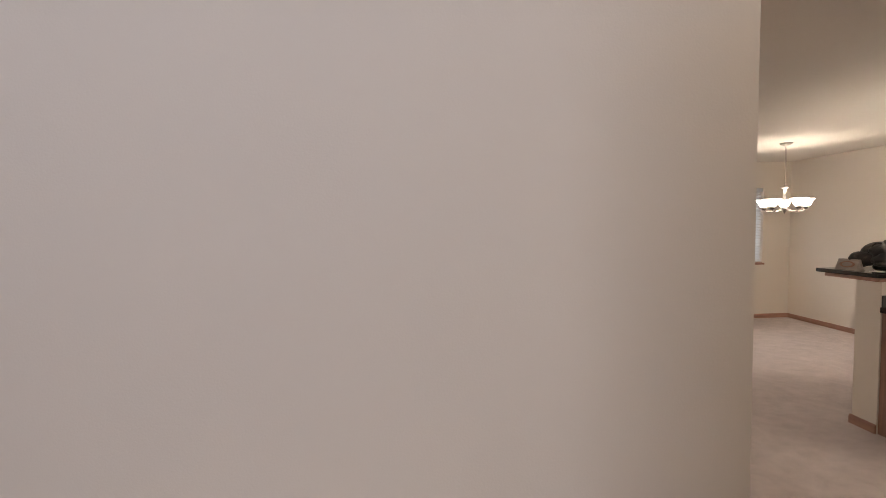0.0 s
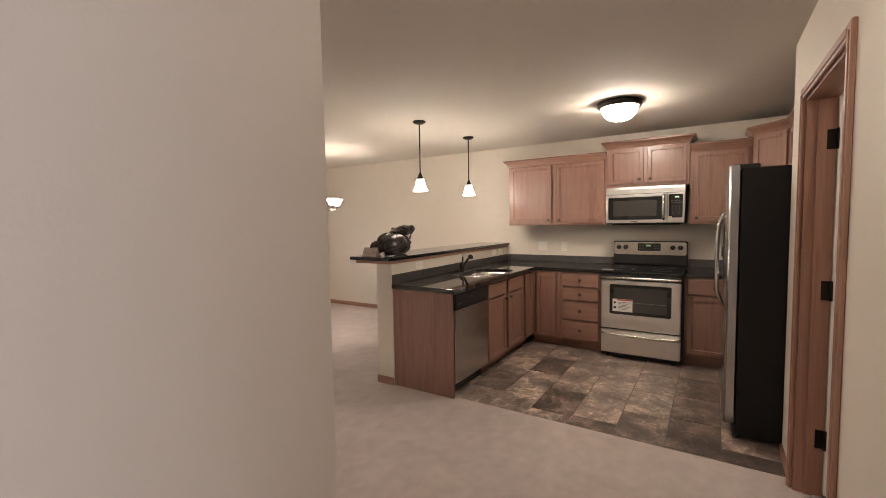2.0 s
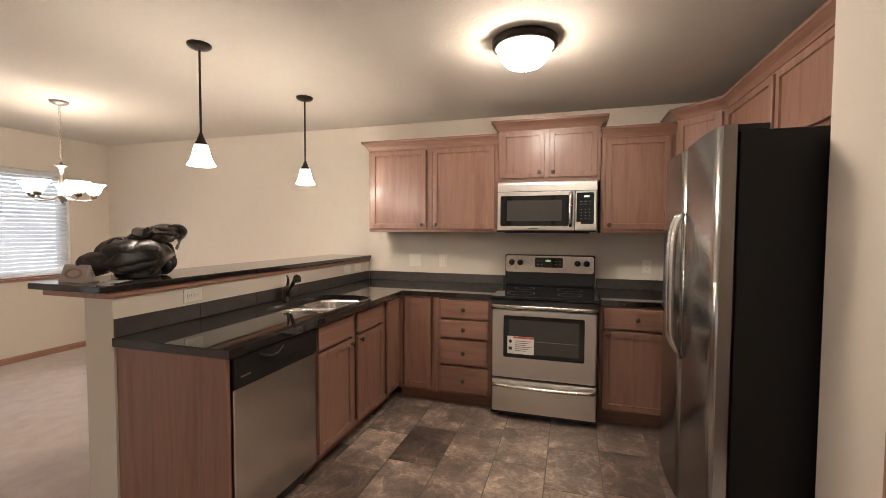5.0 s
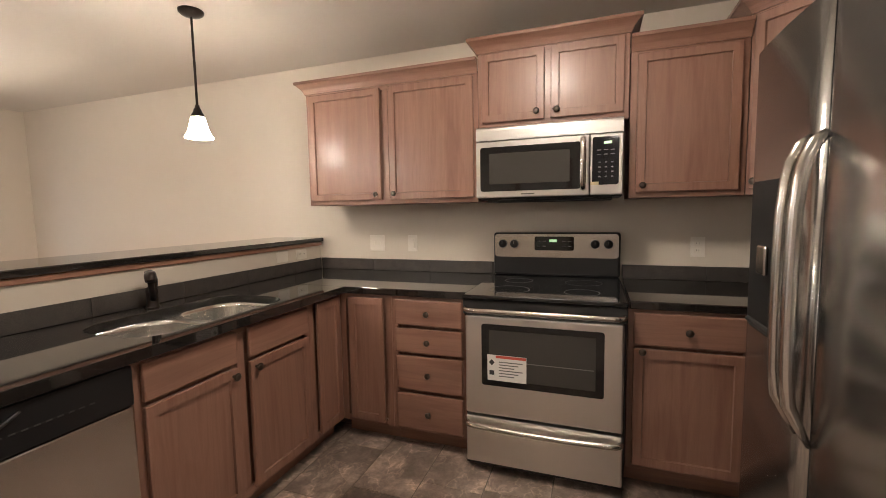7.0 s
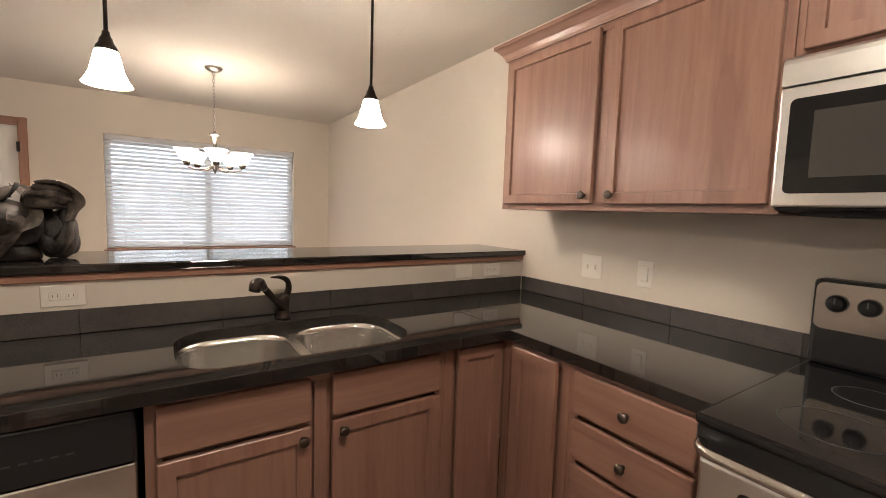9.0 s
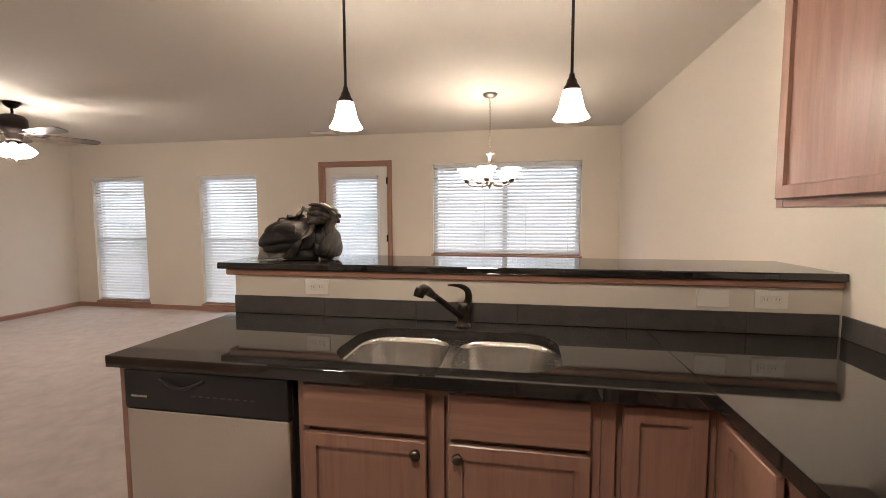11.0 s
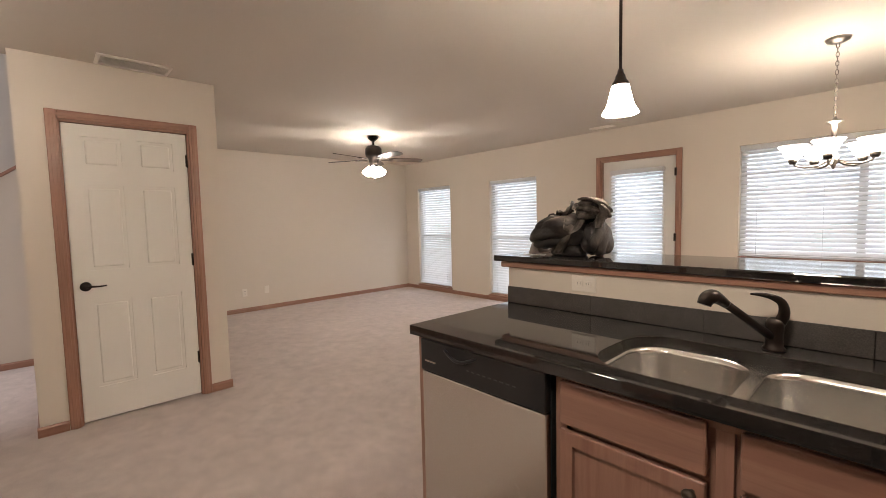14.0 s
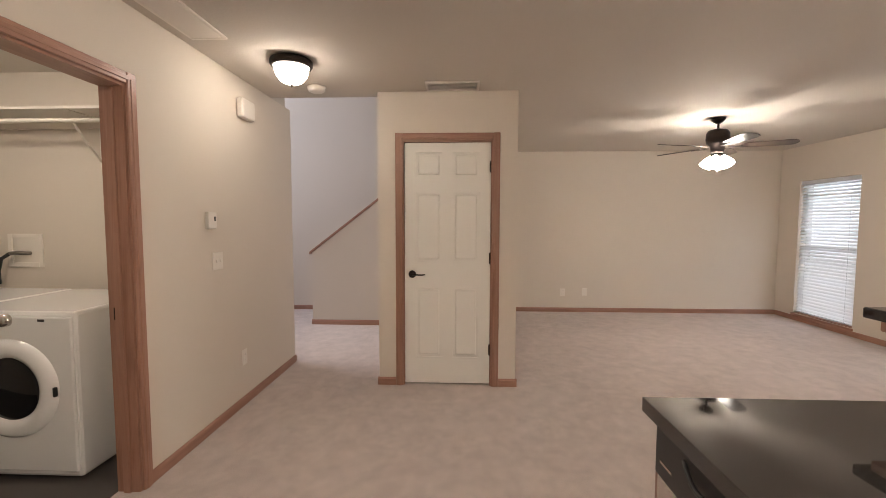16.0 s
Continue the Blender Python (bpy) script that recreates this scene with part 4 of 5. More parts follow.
bsdf(PANE).inputs["Transmission Weight"].default_value = 1.0
bsdf(PANE).inputs["IOR"].default_value = 1.45


def pane(parent, x0, x1, z0, z1, y):
    p = part("pane", box(bmesh.new(), x0, x1, y, y + 0.006, z0, z1), PANE, parent)
    p.visible_shadow = False
    return p


def window(name, hole, label, mullion):
    """Vinyl window set in the outer half of the wall: sashes, panes, and an oak stool."""
    x0, x1, z0, z1 = hole
    c = thing(name, pose(0, 0, 0), label, "window", kind="structure")
    f, y0, y1 = 0.05, N + 0.085, N + 0.155
    bm = bmesh.new()
    for b in ((x0, x0 + f, z0, z1), (x1 - f, x1, z0, z1), (x0 + f, x1 - f, z0, z0 + f), (x0 + f, x1 - f, z1 - f, z1)):
        box(bm, b[0] + 0.001 * (b[0] == x0), b[1] - 0.001 * (b[1] == x1), y0, y1, b[2] + 0.001 * (b[2] == z0), b[3] - 0.001 * (b[3] == z1), 0.003)
    part("window_frame", bm, VINYL_WHITE, c)
    mx, mz = (x0 + x1) / 2, (z0 + z1) / 2
    if mullion == "v":
        part("mullion", box(bmesh.new(), mx - 0.03, mx + 0.03, y0 + 0.002, y1 - 0.002, z0 + f, z1 - f, 0.003), VINYL_WHITE, c)
        pane(c, x0 + f, mx - 0.03, z0 + f, z1 - f, N + 0.12)
        pane(c, mx + 0.03, x1 - f, z0 + f, z1 - f, N + 0.12)
    else:
        part("meeting_rail", box(bmesh.new(), x0 + f, x1 - f, y0 + 0.002, y1 - 0.002, mz - 0.025, mz + 0.025, 0.003), VINYL_WHITE, c)
        pane(c, x0 + f, x1 - f, z0 + f, mz - 0.025, N + 0.12)
        pane(c, x0 + f, x1 - f, mz + 0.025, z1 - f, N + 0.12)
    part("window_sill", box(bmesh.new(), x0 - 0.02, x1 + 0.02, N - 0.025, N - 0.0005, z0 - 0.03, z0 - 0.002, 0.004), TRIM_X, c, "stained oak sill")
    part("sill_board", box(bmesh.new(), x0 + 0.001, x1 - 0.001, N - 0.0004, N + 0.085, z0 + 0.0005, z0 + 0.008), TRIM_X, c, "stained oak sill board")


window("window_1", WIN1, "tall vinyl window behind lowered white blinds", "h")
window("window_2", WIN2, "tall vinyl window behind lowered white blinds", "h")
window("window_3", WIN3, "wide vinyl window behind lowered white blinds", "v")


def blind(x0, x1, z0, z1, y, label, tilt=43):
    """Lowered blind: head rail, slats, bottom rail and ladder cords."""
    c = thing("window_blind", pose(0, 0, 0), label, "blind", "window blinds")
    part("head_rail", box(bmesh.new(), x0, x1, y - 0.03, y + 0.028, z1 - 0.055, z1 - 0.002, 0.004), SLAT, c)
    w = x1 - x0 - 0.008
    t = bmesh.new()
    n = 4
    lo = [[t.verts.new((s * w / 2, -0.025 + 0.05 * k / n, 0.004 * math.sin(math.pi * k / n))) for k in range(n + 1)] for s in (-1, 1)]
    for k in range(n):
        t.faces.new((lo[0][k], lo[1][k], lo[1][k + 1], lo[0][k + 1]))
    bmesh.ops.solidify(t, geom=t.faces[:], thickness=0.0025)
    me = mesh_of("slat", t, SLAT)
    step = 0.0425
    count = int((z1 - 0.07 - (z0 + 0.035)) / step)
    for k in range(count + 1):
        piece("slat", me, c, pose((x0 + x1) / 2, y, z1 - 0.078 - step * k, tilt))
    low = z1 - 0.078 - step * count - 0.036
    part("bottom_rail", box(bmesh.new(), x0 + 0.002, x1 - 0.002, y - 0.024, y + 0.024, low - 0.009, low + 0.009, 0.004), SLAT, c)
    for u in ((0.14, 0.86) if w < 1.2 else (0.08, 0.36, 0.64, 0.92)):
        x = x0 + (x1 - x0) * u
        part("ladder_cord", tube([(x, y - 0.026, low), (x, y - 0.026, z1 - 0.05)], 0.0013, 5), SLAT, c)


blind(WIN1[0] + 0.006, WIN1[1] - 0.006, WIN1[2] + 0.012, WIN1[3], N + 0.04, "lowered white slatted blind in a tall window")
blind(WIN2[0] + 0.006, WIN2[1] - 0.006, WIN2[2] + 0.012, WIN2[3], N + 0.04, "lowered white slatted blind in a tall window")
blind(WIN3[0] + 0.006, WIN3[1] - 0.006, WIN3[2] + 0.012, WIN3[3], N + 0.04, "wide lowered white slatted blind in the dining window")


# ---- doors and trim ----
def casing(name, label, m, w, h, depth, jamb_mat=TRIM, stop=0.05):
    """Door casing on the front of a wall and the jamb lining; frame: x along the wall, y into it, the opening from 0 to w."""
    c = thing(name, m, label, "door frame", kind="structure")
    cw, ct = 0.058, 0.017
    for a, b in ((-cw + 0.006, 0.006), (w - 0.006, w + cw - 0.006)):
        bm = bmesh.new()
        box(bm, a, b, -ct, 0.0, 0.0, h - 0.006 + cw, 0.004)
        box(bm, a + 0.018, b - 0.018, -ct - 0.004, -ct + 0.002, 0.0, h + 0.02, 0.002)
        part("side_casing", bm, TRIM, c)
    bm = bmesh.new()
    box(bm, 0.007, w - 0.007, -ct + 0.001, 0.0, h - 0.006, h - 0.007 + cw, 0.004)
    box(bm, 0.0, w, -ct - 0.003, -ct + 0.003, h + 0.012, h + 0.034, 0.002)
    part("head_casing", bm, TRIM_X, c)
    for a, b in ((0.0005, 0.018), (w - 0.018, w - 0.0005)):
        part("jamb", box(bmesh.new(), a, b, 0.0005, depth - 0.0005, 0.0, h - 0.0005), TRIM, c)
    part("head_jamb", box(bmesh.new(), 0.018, w - 0.018, 0.0005, depth - 0.0005, h - 0.018, h - 0.0005), TRIM_X, c)
    for a, b in ((0.0182, 0.030), (w - 0.030, w - 0.0182)):
        part("door_stop", box(bmesh.new(), a, b, stop, stop + 0.035, 0.0, h - 0.03), TRIM, c)
    return c


def panel_door(name, m, w, h, label, knob_x, hinge_x, leaf=False):
    """A six-panel moulded door; frame: x across, y into the slab, front at y 0."""
    c = thing(name, m, label, "door", kind="structure")
    bm = bmesh.new()
    r, t = 0.010, 0.035
    box(bm, 0, w, r, t - r, 0, h)
    s = (w - 0.225 * 2) / 3 + 0.005
    pw = (w - 3 * s) / 2
    cols = [(s, s + pw), (2 * s + pw, 2 * s + 2 * pw)]
    bands = [(0.222, 0.818), (1.030, 1.605), (1.725, 1.928)]
    zs = [0, *(z for b in bands for z in b), h]
    for y0, y1 in ((0, r), (t - r, t)):
        for a, b in ((0, s), (s + pw, 2 * s + pw), (2 * s + 2 * pw, w)):
            box(bm, a, b, y0, y1, 0, h)
        for a, b in zip(zs[::2], zs[1::2]):
            for p, q in cols:
                box(bm, p, q, y0, y1, a, b)
    for p, q in cols:
        for a, b in bands:
            box(bm, p + 0.022, q - 0.022, 0.002, t - 0.002, a + 0.022, b - 0.022, 0.0075)
    part("slab", bm, DOOR, c)
    hd = part("door_handle", lathe([(0, 0), (0.031, 0), (0.032, 0.006), (0.026, 0.012), (0.014, 0.016), (0.012, 0.04), (0, 0.042)], 22, pose(knob_x, 0.0, 0.925, 90)), BRONZE, c, "dark bronze lever handle")
    k = 1 if knob_x < w / 2 else -1
    part("lever", tube([(knob_x, -0.036, 0.925), (knob_x + k * 0.03, -0.044, 0.925), (knob_x + k * 0.07, -0.045, 0.922), (knob_x + k * 0.11, -0.042, 0.925)], [0.009, 0.007, 0.006, 0.005], 10), BRONZE, hd)
    for z in (0.29, 1.06, 1.81):
        bm = bmesh.new()
        if leaf:
            box(bm, -0.060, 0.004, 0.006, 0.0125, z - 0.048, z + 0.048, 0.002)
        else:
            box(bm, hinge_x - 0.014, hinge_x + 0.014, -0.004, 0.030, z - 0.045, z + 0.045, 0.002)
        tube([(hinge_x, -0.004, z - 0.05), (hinge_x, -0.004, z + 0.05)], 0.007, 8, bm)
        part("hinge", bm, BRONZE, c)
    return c


casing("door_frame_1", "stained oak casing round the closet door", pose(1.845, CLOSET[0], 0, 0, 0, 90), CLOSET[1] - CLOSET[0], CLOSET[3], 0.12)
panel_door("door_1", pose(1.832, CLOSET[0] + 0.021, 0.016, 0, 0, 90), 0.708, 2.006, "closed white six-panel closet door", 0.062, 0.712)
casing("door_frame_2", "stained oak casing round the laundry doorway", pose(LAUNDRY[1], HALL, 0, 0, 0, 180), LAUNDRY[1] - LAUNDRY[0], LAUNDRY[3], 0.12, stop=0.045)
panel_door("door_2", pose(4.128, 0.178, 0.016, 0, 0, -90), 0.81, 2.006, "white six-panel laundry door standing open", 0.75, -0.004, True)
bm = bmesh.new()
box(bm, LAUNDRY[0] + 0.0185, LAUNDRY[0] + 0.021, 0.205, 0.232, 0.89, 0.95, 0.001)
solo("strike_plate", bm, BRONZE, "dark bronze strike plate on the laundry door jamb", "strike plate")

casing("door_frame_3", "stained oak casing round the patio door", pose(PATIO[0], N, 0), PATIO[1] - PATIO[0], PATIO[3], 0.16, stop=0.10)
c = thing("door_3", pose(PATIO[0] + 0.02, N + 0.05, 0.016), "white patio door with a glass light and a blind", "door", kind="structure")
PW = PATIO[1] - PATIO[0] - 0.04
bm = bmesh.new()
for b in ((0, 0.135, 0, 2.006), (PW - 0.135, PW, 0, 2.006), (0.135, PW - 0.135, 0, 0.25), (0.135, PW - 0.135, 1.87, 2.006)):
    box(bm, b[0], b[1], 0, 0.045, b[2], b[3])
part("slab", bm, DOOR, c)
bm = bmesh.new()
for b in ((0.125, 0.155, 0.24, 1.88), (PW - 0.155, PW - 0.125, 0.24, 1.88), (0.155, PW - 0.155, 0.24, 0.27), (0.155, PW - 0.155, 1.85, 1.88)):
    box(bm, b[0], b[1], -0.008, 0.052, b[2], b[3], 0.003)
part("light_frame", bm, DOOR, c)
pane(c, 0.155, PW - 0.155, 0.27, 1.85, 0.02)
for z in (0.29, 1.06, 1.81):
    bm = bmesh.new()
    box(bm, PW - 0.004, PW + 0.020, -0.074, -0.004, z - 0.045, z + 0.045, 0.002)
    part("hinge", bm, BRONZE, c)
part("door_handle", lathe([(0, 0), (0.031, 0), (0.032, 0.006), (0.014, 0.016), (0.012, 0.03), (0.026, 0.045), (0.026, 0.06), (0, 0.068)], 20, pose(0.065, 0, 0.93, 90)), BRONZE, c)
blind(PATIO[0] + 0.145, PATIO[1] - 0.145, 0.25, 1.905, N - 0.005, "white slatted blind hanging on the patio door")

BB, BT = 0.066, 0.012


def baseboard(x0, y0, x1, y1):
    """A baseboard between two points of the plan; the thickness goes to the left of the way."""
    d = Vector((x1 - x0, y1 - y0))
    m = pose(x0, y0, 0, 0, 0, math.degrees(math.atan2(d.y, d.x)))
    bm = bmesh.new()
    L = d.length
    t = bmesh.new()
    prof = [(0.0005, 0.0), (BT, 0.0), (BT, BB - 0.014), (BT * 0.6, BB - 0.004), (0.004, BB), (0.0005, BB)]
    a = [t.verts.new((0, y, z)) for y, z in prof]
    b = [t.verts.new((L, y, z)) for y, z in prof]
    for k in range(len(prof)):
        t.faces.new((a[k], a[(k + 1) % len(prof)], b[(k + 1) % len(prof)], b[k]))
    t.faces.new(a[::-1])
    t.faces.new(b)
    bmesh.ops.recalc_face_normals(t, faces=t.faces)
    solo("baseboard", t, TRIM_X, "stained oak baseboard along the wall", "baseboard", kind="structure", m=m)


baseboard(E, 3.236, E, N)
baseboard(E - BT, N, PATIO[1] + 0.054, N)
baseboard(PATIO[0] - 0.054, N, W, N)
baseboard(W, N - BT, W, 2.386)
baseboard(W + BT, 2.385, 1.845, 2.385)
baseboard(1.845, 2.385 + BT, 1.845, CLOSET[1] + 0.054)
baseboard(1.845, CLOSET[0] - 0.054, 1.845, 1.243 - BT)
baseboard(1.845, 1.243, -0.20, 1.243)
baseboard(1.30, -2.9, 1.30, HALL)
baseboard(1.30 - BT, HALL, LAUNDRY[0] - 0.054, HALL)
baseboard(LAUNDRY[1] + 0.054, HALL, 4.55, HALL)
baseboard(-0.20, 1.23, -0.20, -0.05 - BT)
baseboard(W, -0.06, W, -2.9)
baseboard(4.205, 3.060, 4.205, 3.235 + BT)
baseboard(4.205, 3.235, E - 0.02, 3.235)

# half wall of the stairs with its sloping cap
SY, SLOPE = -0.05, 0.768
bm = bmesh.new()
prism([(SY, 0.0), (1.242, 0.0), (1.242, 0.962 + SLOPE * 1.292), (SY, 0.962)], 0.11, Matrix(((0, 0, 1, -0.31), (1, 0, 0, 0), (0, 1, 0, 0), (0, 0, 0, 1))), bm)
structure("wall_stair", bm, WALL, "cream painted sloping half wall of the stairs", "wall")
bm = bmesh.new()
prism([(SY - 0.03, 0.963 - SLOPE * 0.03), (1.241, 0.963 + SLOPE * 1.291), (1.241, 0.998 + SLOPE * 1.291), (SY - 0.03, 0.998 - SLOPE * 0.03)], 0.15, Matrix(((0, 0, 1, -0.33), (1, 0, 0, 0), (0, 1, 0, 0), (0, 0, 0, 1))), bm, 0.004)
structure("stair_cap", bm, TRIM_Y, "stained oak cap on the stair wall", "trim")
c = thing("stairs", pose(0, 0, 0), "carpeted stairs behind the half wall", "stairs", kind="structure")
for k in range(9):
    part("step", box(bmesh.new(), W + 0.002, -0.312, 0.02 + 0.245 * k, 2.262, 0.187 * k + 0.0005, 0.187 * (k + 1), 0.008), CARPET, c)


# ---- laundry ----
LX, LY = 3.272, -0.062


def laundry_machine(name, y1, label):
    """A front-loading machine whose front faces east; y1: its north side."""
    c = thing(name, pose(LX, y1 - 0.685, 0.0065, 0, 0, 90), label, name, "laundry machines")
    bm = bmesh.new()
    box(bm, 0, 0.685, 0.012, 0.76, 0.02, 0.905, 0.018)
    for x in (0.05, 0.60):
        for y in (0.06, 0.68):
            box(bm, x, x + 0.04, y, y + 0.04, 0, 0.022)
    part("cabinet", bm, ENAMEL, c)
    part("front_panel", box(bmesh.new(), 0.012, 0.673, 0.0, 0.02, 0.055, 0.88, 0.008), ENAMEL, c)
    d = part("door_ring", lathe([(0.165, 0.004), (0.175, 0.022), (0.20, 0.032), (0.235, 0.026), (0.258, 0.008), (0.262, 0.0)], 48, pose(0.335, 0.0, 0.50, 90)), ENAMEL, c)
    part("door_glass", lathe([(0, 0.020), (0.08, 0.018), (0.14, 0.012), (0.168, 0.004)], 40, pose(0.335, 0.0, 0.50, 90)), GLASS_BLACK, d, "dark round door window")
    part("latch", box(bmesh.new(), 0.585, 0.60, -0.03, -0.012, 0.47, 0.52, 0.003), BLACK, d)
    part("display", box(bmesh.new(), 0.50, 0.535, -0.003, 0.001, 0.855, 0.868), BLACK, c)
    part("dial", lathe([(0, 0.03), (0.03, 0.03), (0.034, 0.0)], 24, pose(0.33, 0.0, 0.862, 90)), SATIN, c)
    return c


laundry_machine("dryer", LY, "white front-loading dryer with a dark round door")
laundry_machine("washer", LY - 0.70, "white front-loading washer beside the dryer")
c = thing("wall_shelf", pose(2.381, -1.99, 0), "white wall shelf with a hanging rail and brackets", "shelf")
part("board", box(bmesh.new(), 0, 0.30, 0.0, 2.165, 2.095, 2.113, 0.002), PLASTIC, c)
part("cleat", box(bmesh.new(), 0.0, 0.018, 0.0, 2.165, 2.03, 2.094, 0.002), PLASTIC, c)
part("rail", tube([(0.24, 0.02, 2.035), (0.24, 1.0, 2.035), (0.24, 2.15, 2.035)], 0.015, 12), PLASTIC, c)
for y in (0.5, 1.38):
    bm = bmesh.new()
    box(bm, 0.019, 0.024, y - 0.014, y + 0.014, 1.76, 2.03, 0.001)
    tube([(0.022, y, 1.79), (0.14, y, 1.90), (0.24, y, 2.02)], 0.008, 8, bm)
    box(bm, 0.02, 0.28, y - 0.012, y + 0.012, 2.088, 2.094)
    part("bracket", bm, PLASTIC, c)
c = thing("washer_supply_box", pose(2.381, -1.235, 1.165), "white recessed water supply box with a valve", "supply box")
bm = bmesh.new()
for b in ((-0.13, -0.10, -0.12, 0.12), (0.10, 0.13, -0.12, 0.12), (-0.10, 0.10, -0.12, -0.09), (-0.10, 0.10, 0.09, 0.12)):
    box(bm, 0, 0.012, b[0], b[1], b[2], b[3], 0.002)
part("frame", bm, PLASTIC, c)
part("back", box(bmesh.new(), 0.0005, 0.003, -0.10, 0.10, -0.09, 0.09), PLASTIC, c)
part("valve", tube([(0.003, 0.03, -0.02), (0.03, 0.03, -0.02), (0.04, -0.02, -0.015), (0.045, -0.08, -0.02)], 0.014, 10), NICKEL, c)
part("hose", tube([(0.045, -0.08, -0.02), (0.055, -0.14, -0.06), (0.06, -0.16, -0.15), (0.05, -0.17, -0.24)], 0.013, 10), DARK, c)
flush_lamp(3.40, -0.90, 0.150, "bronze flush ceiling lamp with a lit bowl in the laundry", LAMP_LAUNDRY)

# ---- small fixtures ----
def plate(name, m, label, w, h, holes):
    """A wall plate; its front faces -y in its own frame. holes: (x, z, w, h) of dark slots or toggles."""
    c = thing(name, m, label, "wall plate", "wall plates")
    part("cover", box(bmesh.new(), -w / 2, w / 2, -0.006, 0, -h / 2, h / 2, 0.002), PLASTIC, c)
    for x, z, a, b, kind in holes:
        if kind == "toggle":
            part("toggle", box(bmesh.new(), x - a / 2, x + a / 2, -0.014, -0.0055, z - b / 2, z + b / 2, 0.002), PLASTIC, c)
        elif kind == "socket":
            p = part("socket", box(bmesh.new(), x - 0.017, x + 0.017, -0.0085, -0.0055, z - 0.014, z + 0.014, 0.002), PLASTIC, c)
            for q in (-0.006, 0.006):
                part("slot", box(bmesh.new(), x + q - 0.0012, x + q + 0.0012, -0.0088, -0.0083, z - 0.004, z + 0.006), SLOT, p)
    return c


SOCK = [(0, -0.02, 0, 0, "socket"), (0, 0.02, 0, 0, "socket")]
FLAT = [(-0.02, 0, 0, 0, "socket"), (0.02, 0, 0, 0, "socket")]
plate("outlet", pose(4.620, 3.0595, 1.042), "white outlet on the half wall", 0.115, 0.072, FLAT)
plate("outlet", pose(6.463, 3.0595, 1.042), "white outlet on the half wall by the corner", 0.115, 0.072, FLAT)
plate("blank_plate", pose(6.262, 3.0595, 1.042), "white blank plate on the half wall", 0.115, 0.072, [])
EP = pose(0, 0, 0, 0, 0, -90)
plate("light_switch", pose(E - 0.0005, 2.56, 1.11) @ EP, "white double switch plate above the worktop", 0.118, 0.116, [(-0.023, 0, 0.008, 0.022, "toggle"), (0.023, 0, 0.008, 0.022, "toggle")])
plate("light_switch", pose(E - 0.0005, 2.277, 1.11) @ EP, "white switch plate above the worktop", 0.072, 0.116, [(0, 0, 0.034, 0.066, "toggle")])
plate("outlet", pose(E - 0.0005, 0.502, 1.104) @ EP, "white outlet beside the stove", 0.072, 0.116, SOCK)
HP = pose(0, 0, 0, 0, 0, 180)
plate("light_switch", pose(2.58, HALL + 0.0005, 1.115) @ HP, "white switch plate on the hall wall", 0.118, 0.116, [(-0.023, 0, 0.008, 0.022, "toggle"), (0.023, 0, 0.008, 0.022, "toggle")])
plate("outlet", pose(2.27, HALL + 0.0005, 0.36) @ HP, "white outlet low on the hall wall", 0.072, 0.116, SOCK)
WP = pose(0, 0, 0, 0, 0, 90)
plate("outlet", pose(W + 0.0005, 3.49, 0.30) @ WP, "white outlet low on the living room wall", 0.072, 0.116, SOCK)
plate("cable_plate", pose(W + 0.0005, 3.82, 0.31) @ WP, "white cable plate low on the living room wall", 0.072, 0.116, [])
plate("outlet", pose(5.55, N - 0.0005, 0.32), "white outlet under the dining window", 0.072, 0.116, SOCK)
c = thing("thermostat", pose(2.66, HALL + 0.0005, 1.385) @ HP, "white wall thermostat with a small dark screen", "thermostat")
part("case", box(bmesh.new(), -0.045, 0.045, -0.028, 0, -0.055, 0.055, 0.006), PLASTIC, c)
part("screen", box(bmesh.new(), 0.012, 0.030, -0.0288, -0.0275, -0.004, 0.024), DARK, c)
c = thing("door_chime", pose(2.19, HALL + 0.0005, 2.205) @ HP, "white door chime box high on the hall wall", "chime")
part("case", box(bmesh.new(), -0.095, 0.095, -0.05, 0, -0.07, 0.07, 0.012), PLASTIC, c)
c = thing("smoke_detector", pose(1.985, 0.79, 0), "round white smoke detector on the ceiling", "smoke detector")
part("body", lathe([(0, 2.388), (0.045, 2.388), (0.06, 2.396), (0.068, 2.412), (0.070, 2.4295), (0, 2.4295)], 28), PLASTIC, c)


def ceiling_vent(x0, x1, y0, y1, label, n, inner=PRINT):
    c = thing("ceiling_vent", pose((x0 + x1) / 2, (y0 + y1) / 2, TOP - 0.0005), label, "vent", "ceiling vents")
    a, b = (x1 - x0) / 2, (y1 - y0) / 2
    bm = bmesh.new()
    for q in ((-a, -a + 0.022, -b, b), (a - 0.022, a, -b, b), (-a + 0.022, a - 0.022, -b, -b + 0.022), (-a + 0.022, a - 0.022, b - 0.022, b)):
        box(bm, *q, -0.012, 0, 0.003)
    part("frame", bm, PLASTIC, c)
    part("backing", box(bmesh.new(), -a + 0.022, a - 0.022, -b + 0.022, b - 0.022, -0.002, -0.0005), inner, c)
    along = a > b
    L, M = (b, a) if along else (a, b)
    for k in range(n):
        u = -L + 0.03 + (2 * L - 0.06) * k / max(n - 1, 1)
        t = box(bmesh.new(), -M + 0.022, M - 0.022, -0.010, 0.010, -0.001, 0.001)
        bmesh.ops.transform(t, matrix=pose(0, u, -0.007, 25) if along else pose(u, 0, -0.007, 0, 0, 90) @ pose(0, 0, 0, 25), verts=t.verts)
        part("slat", t, PLASTIC, c)


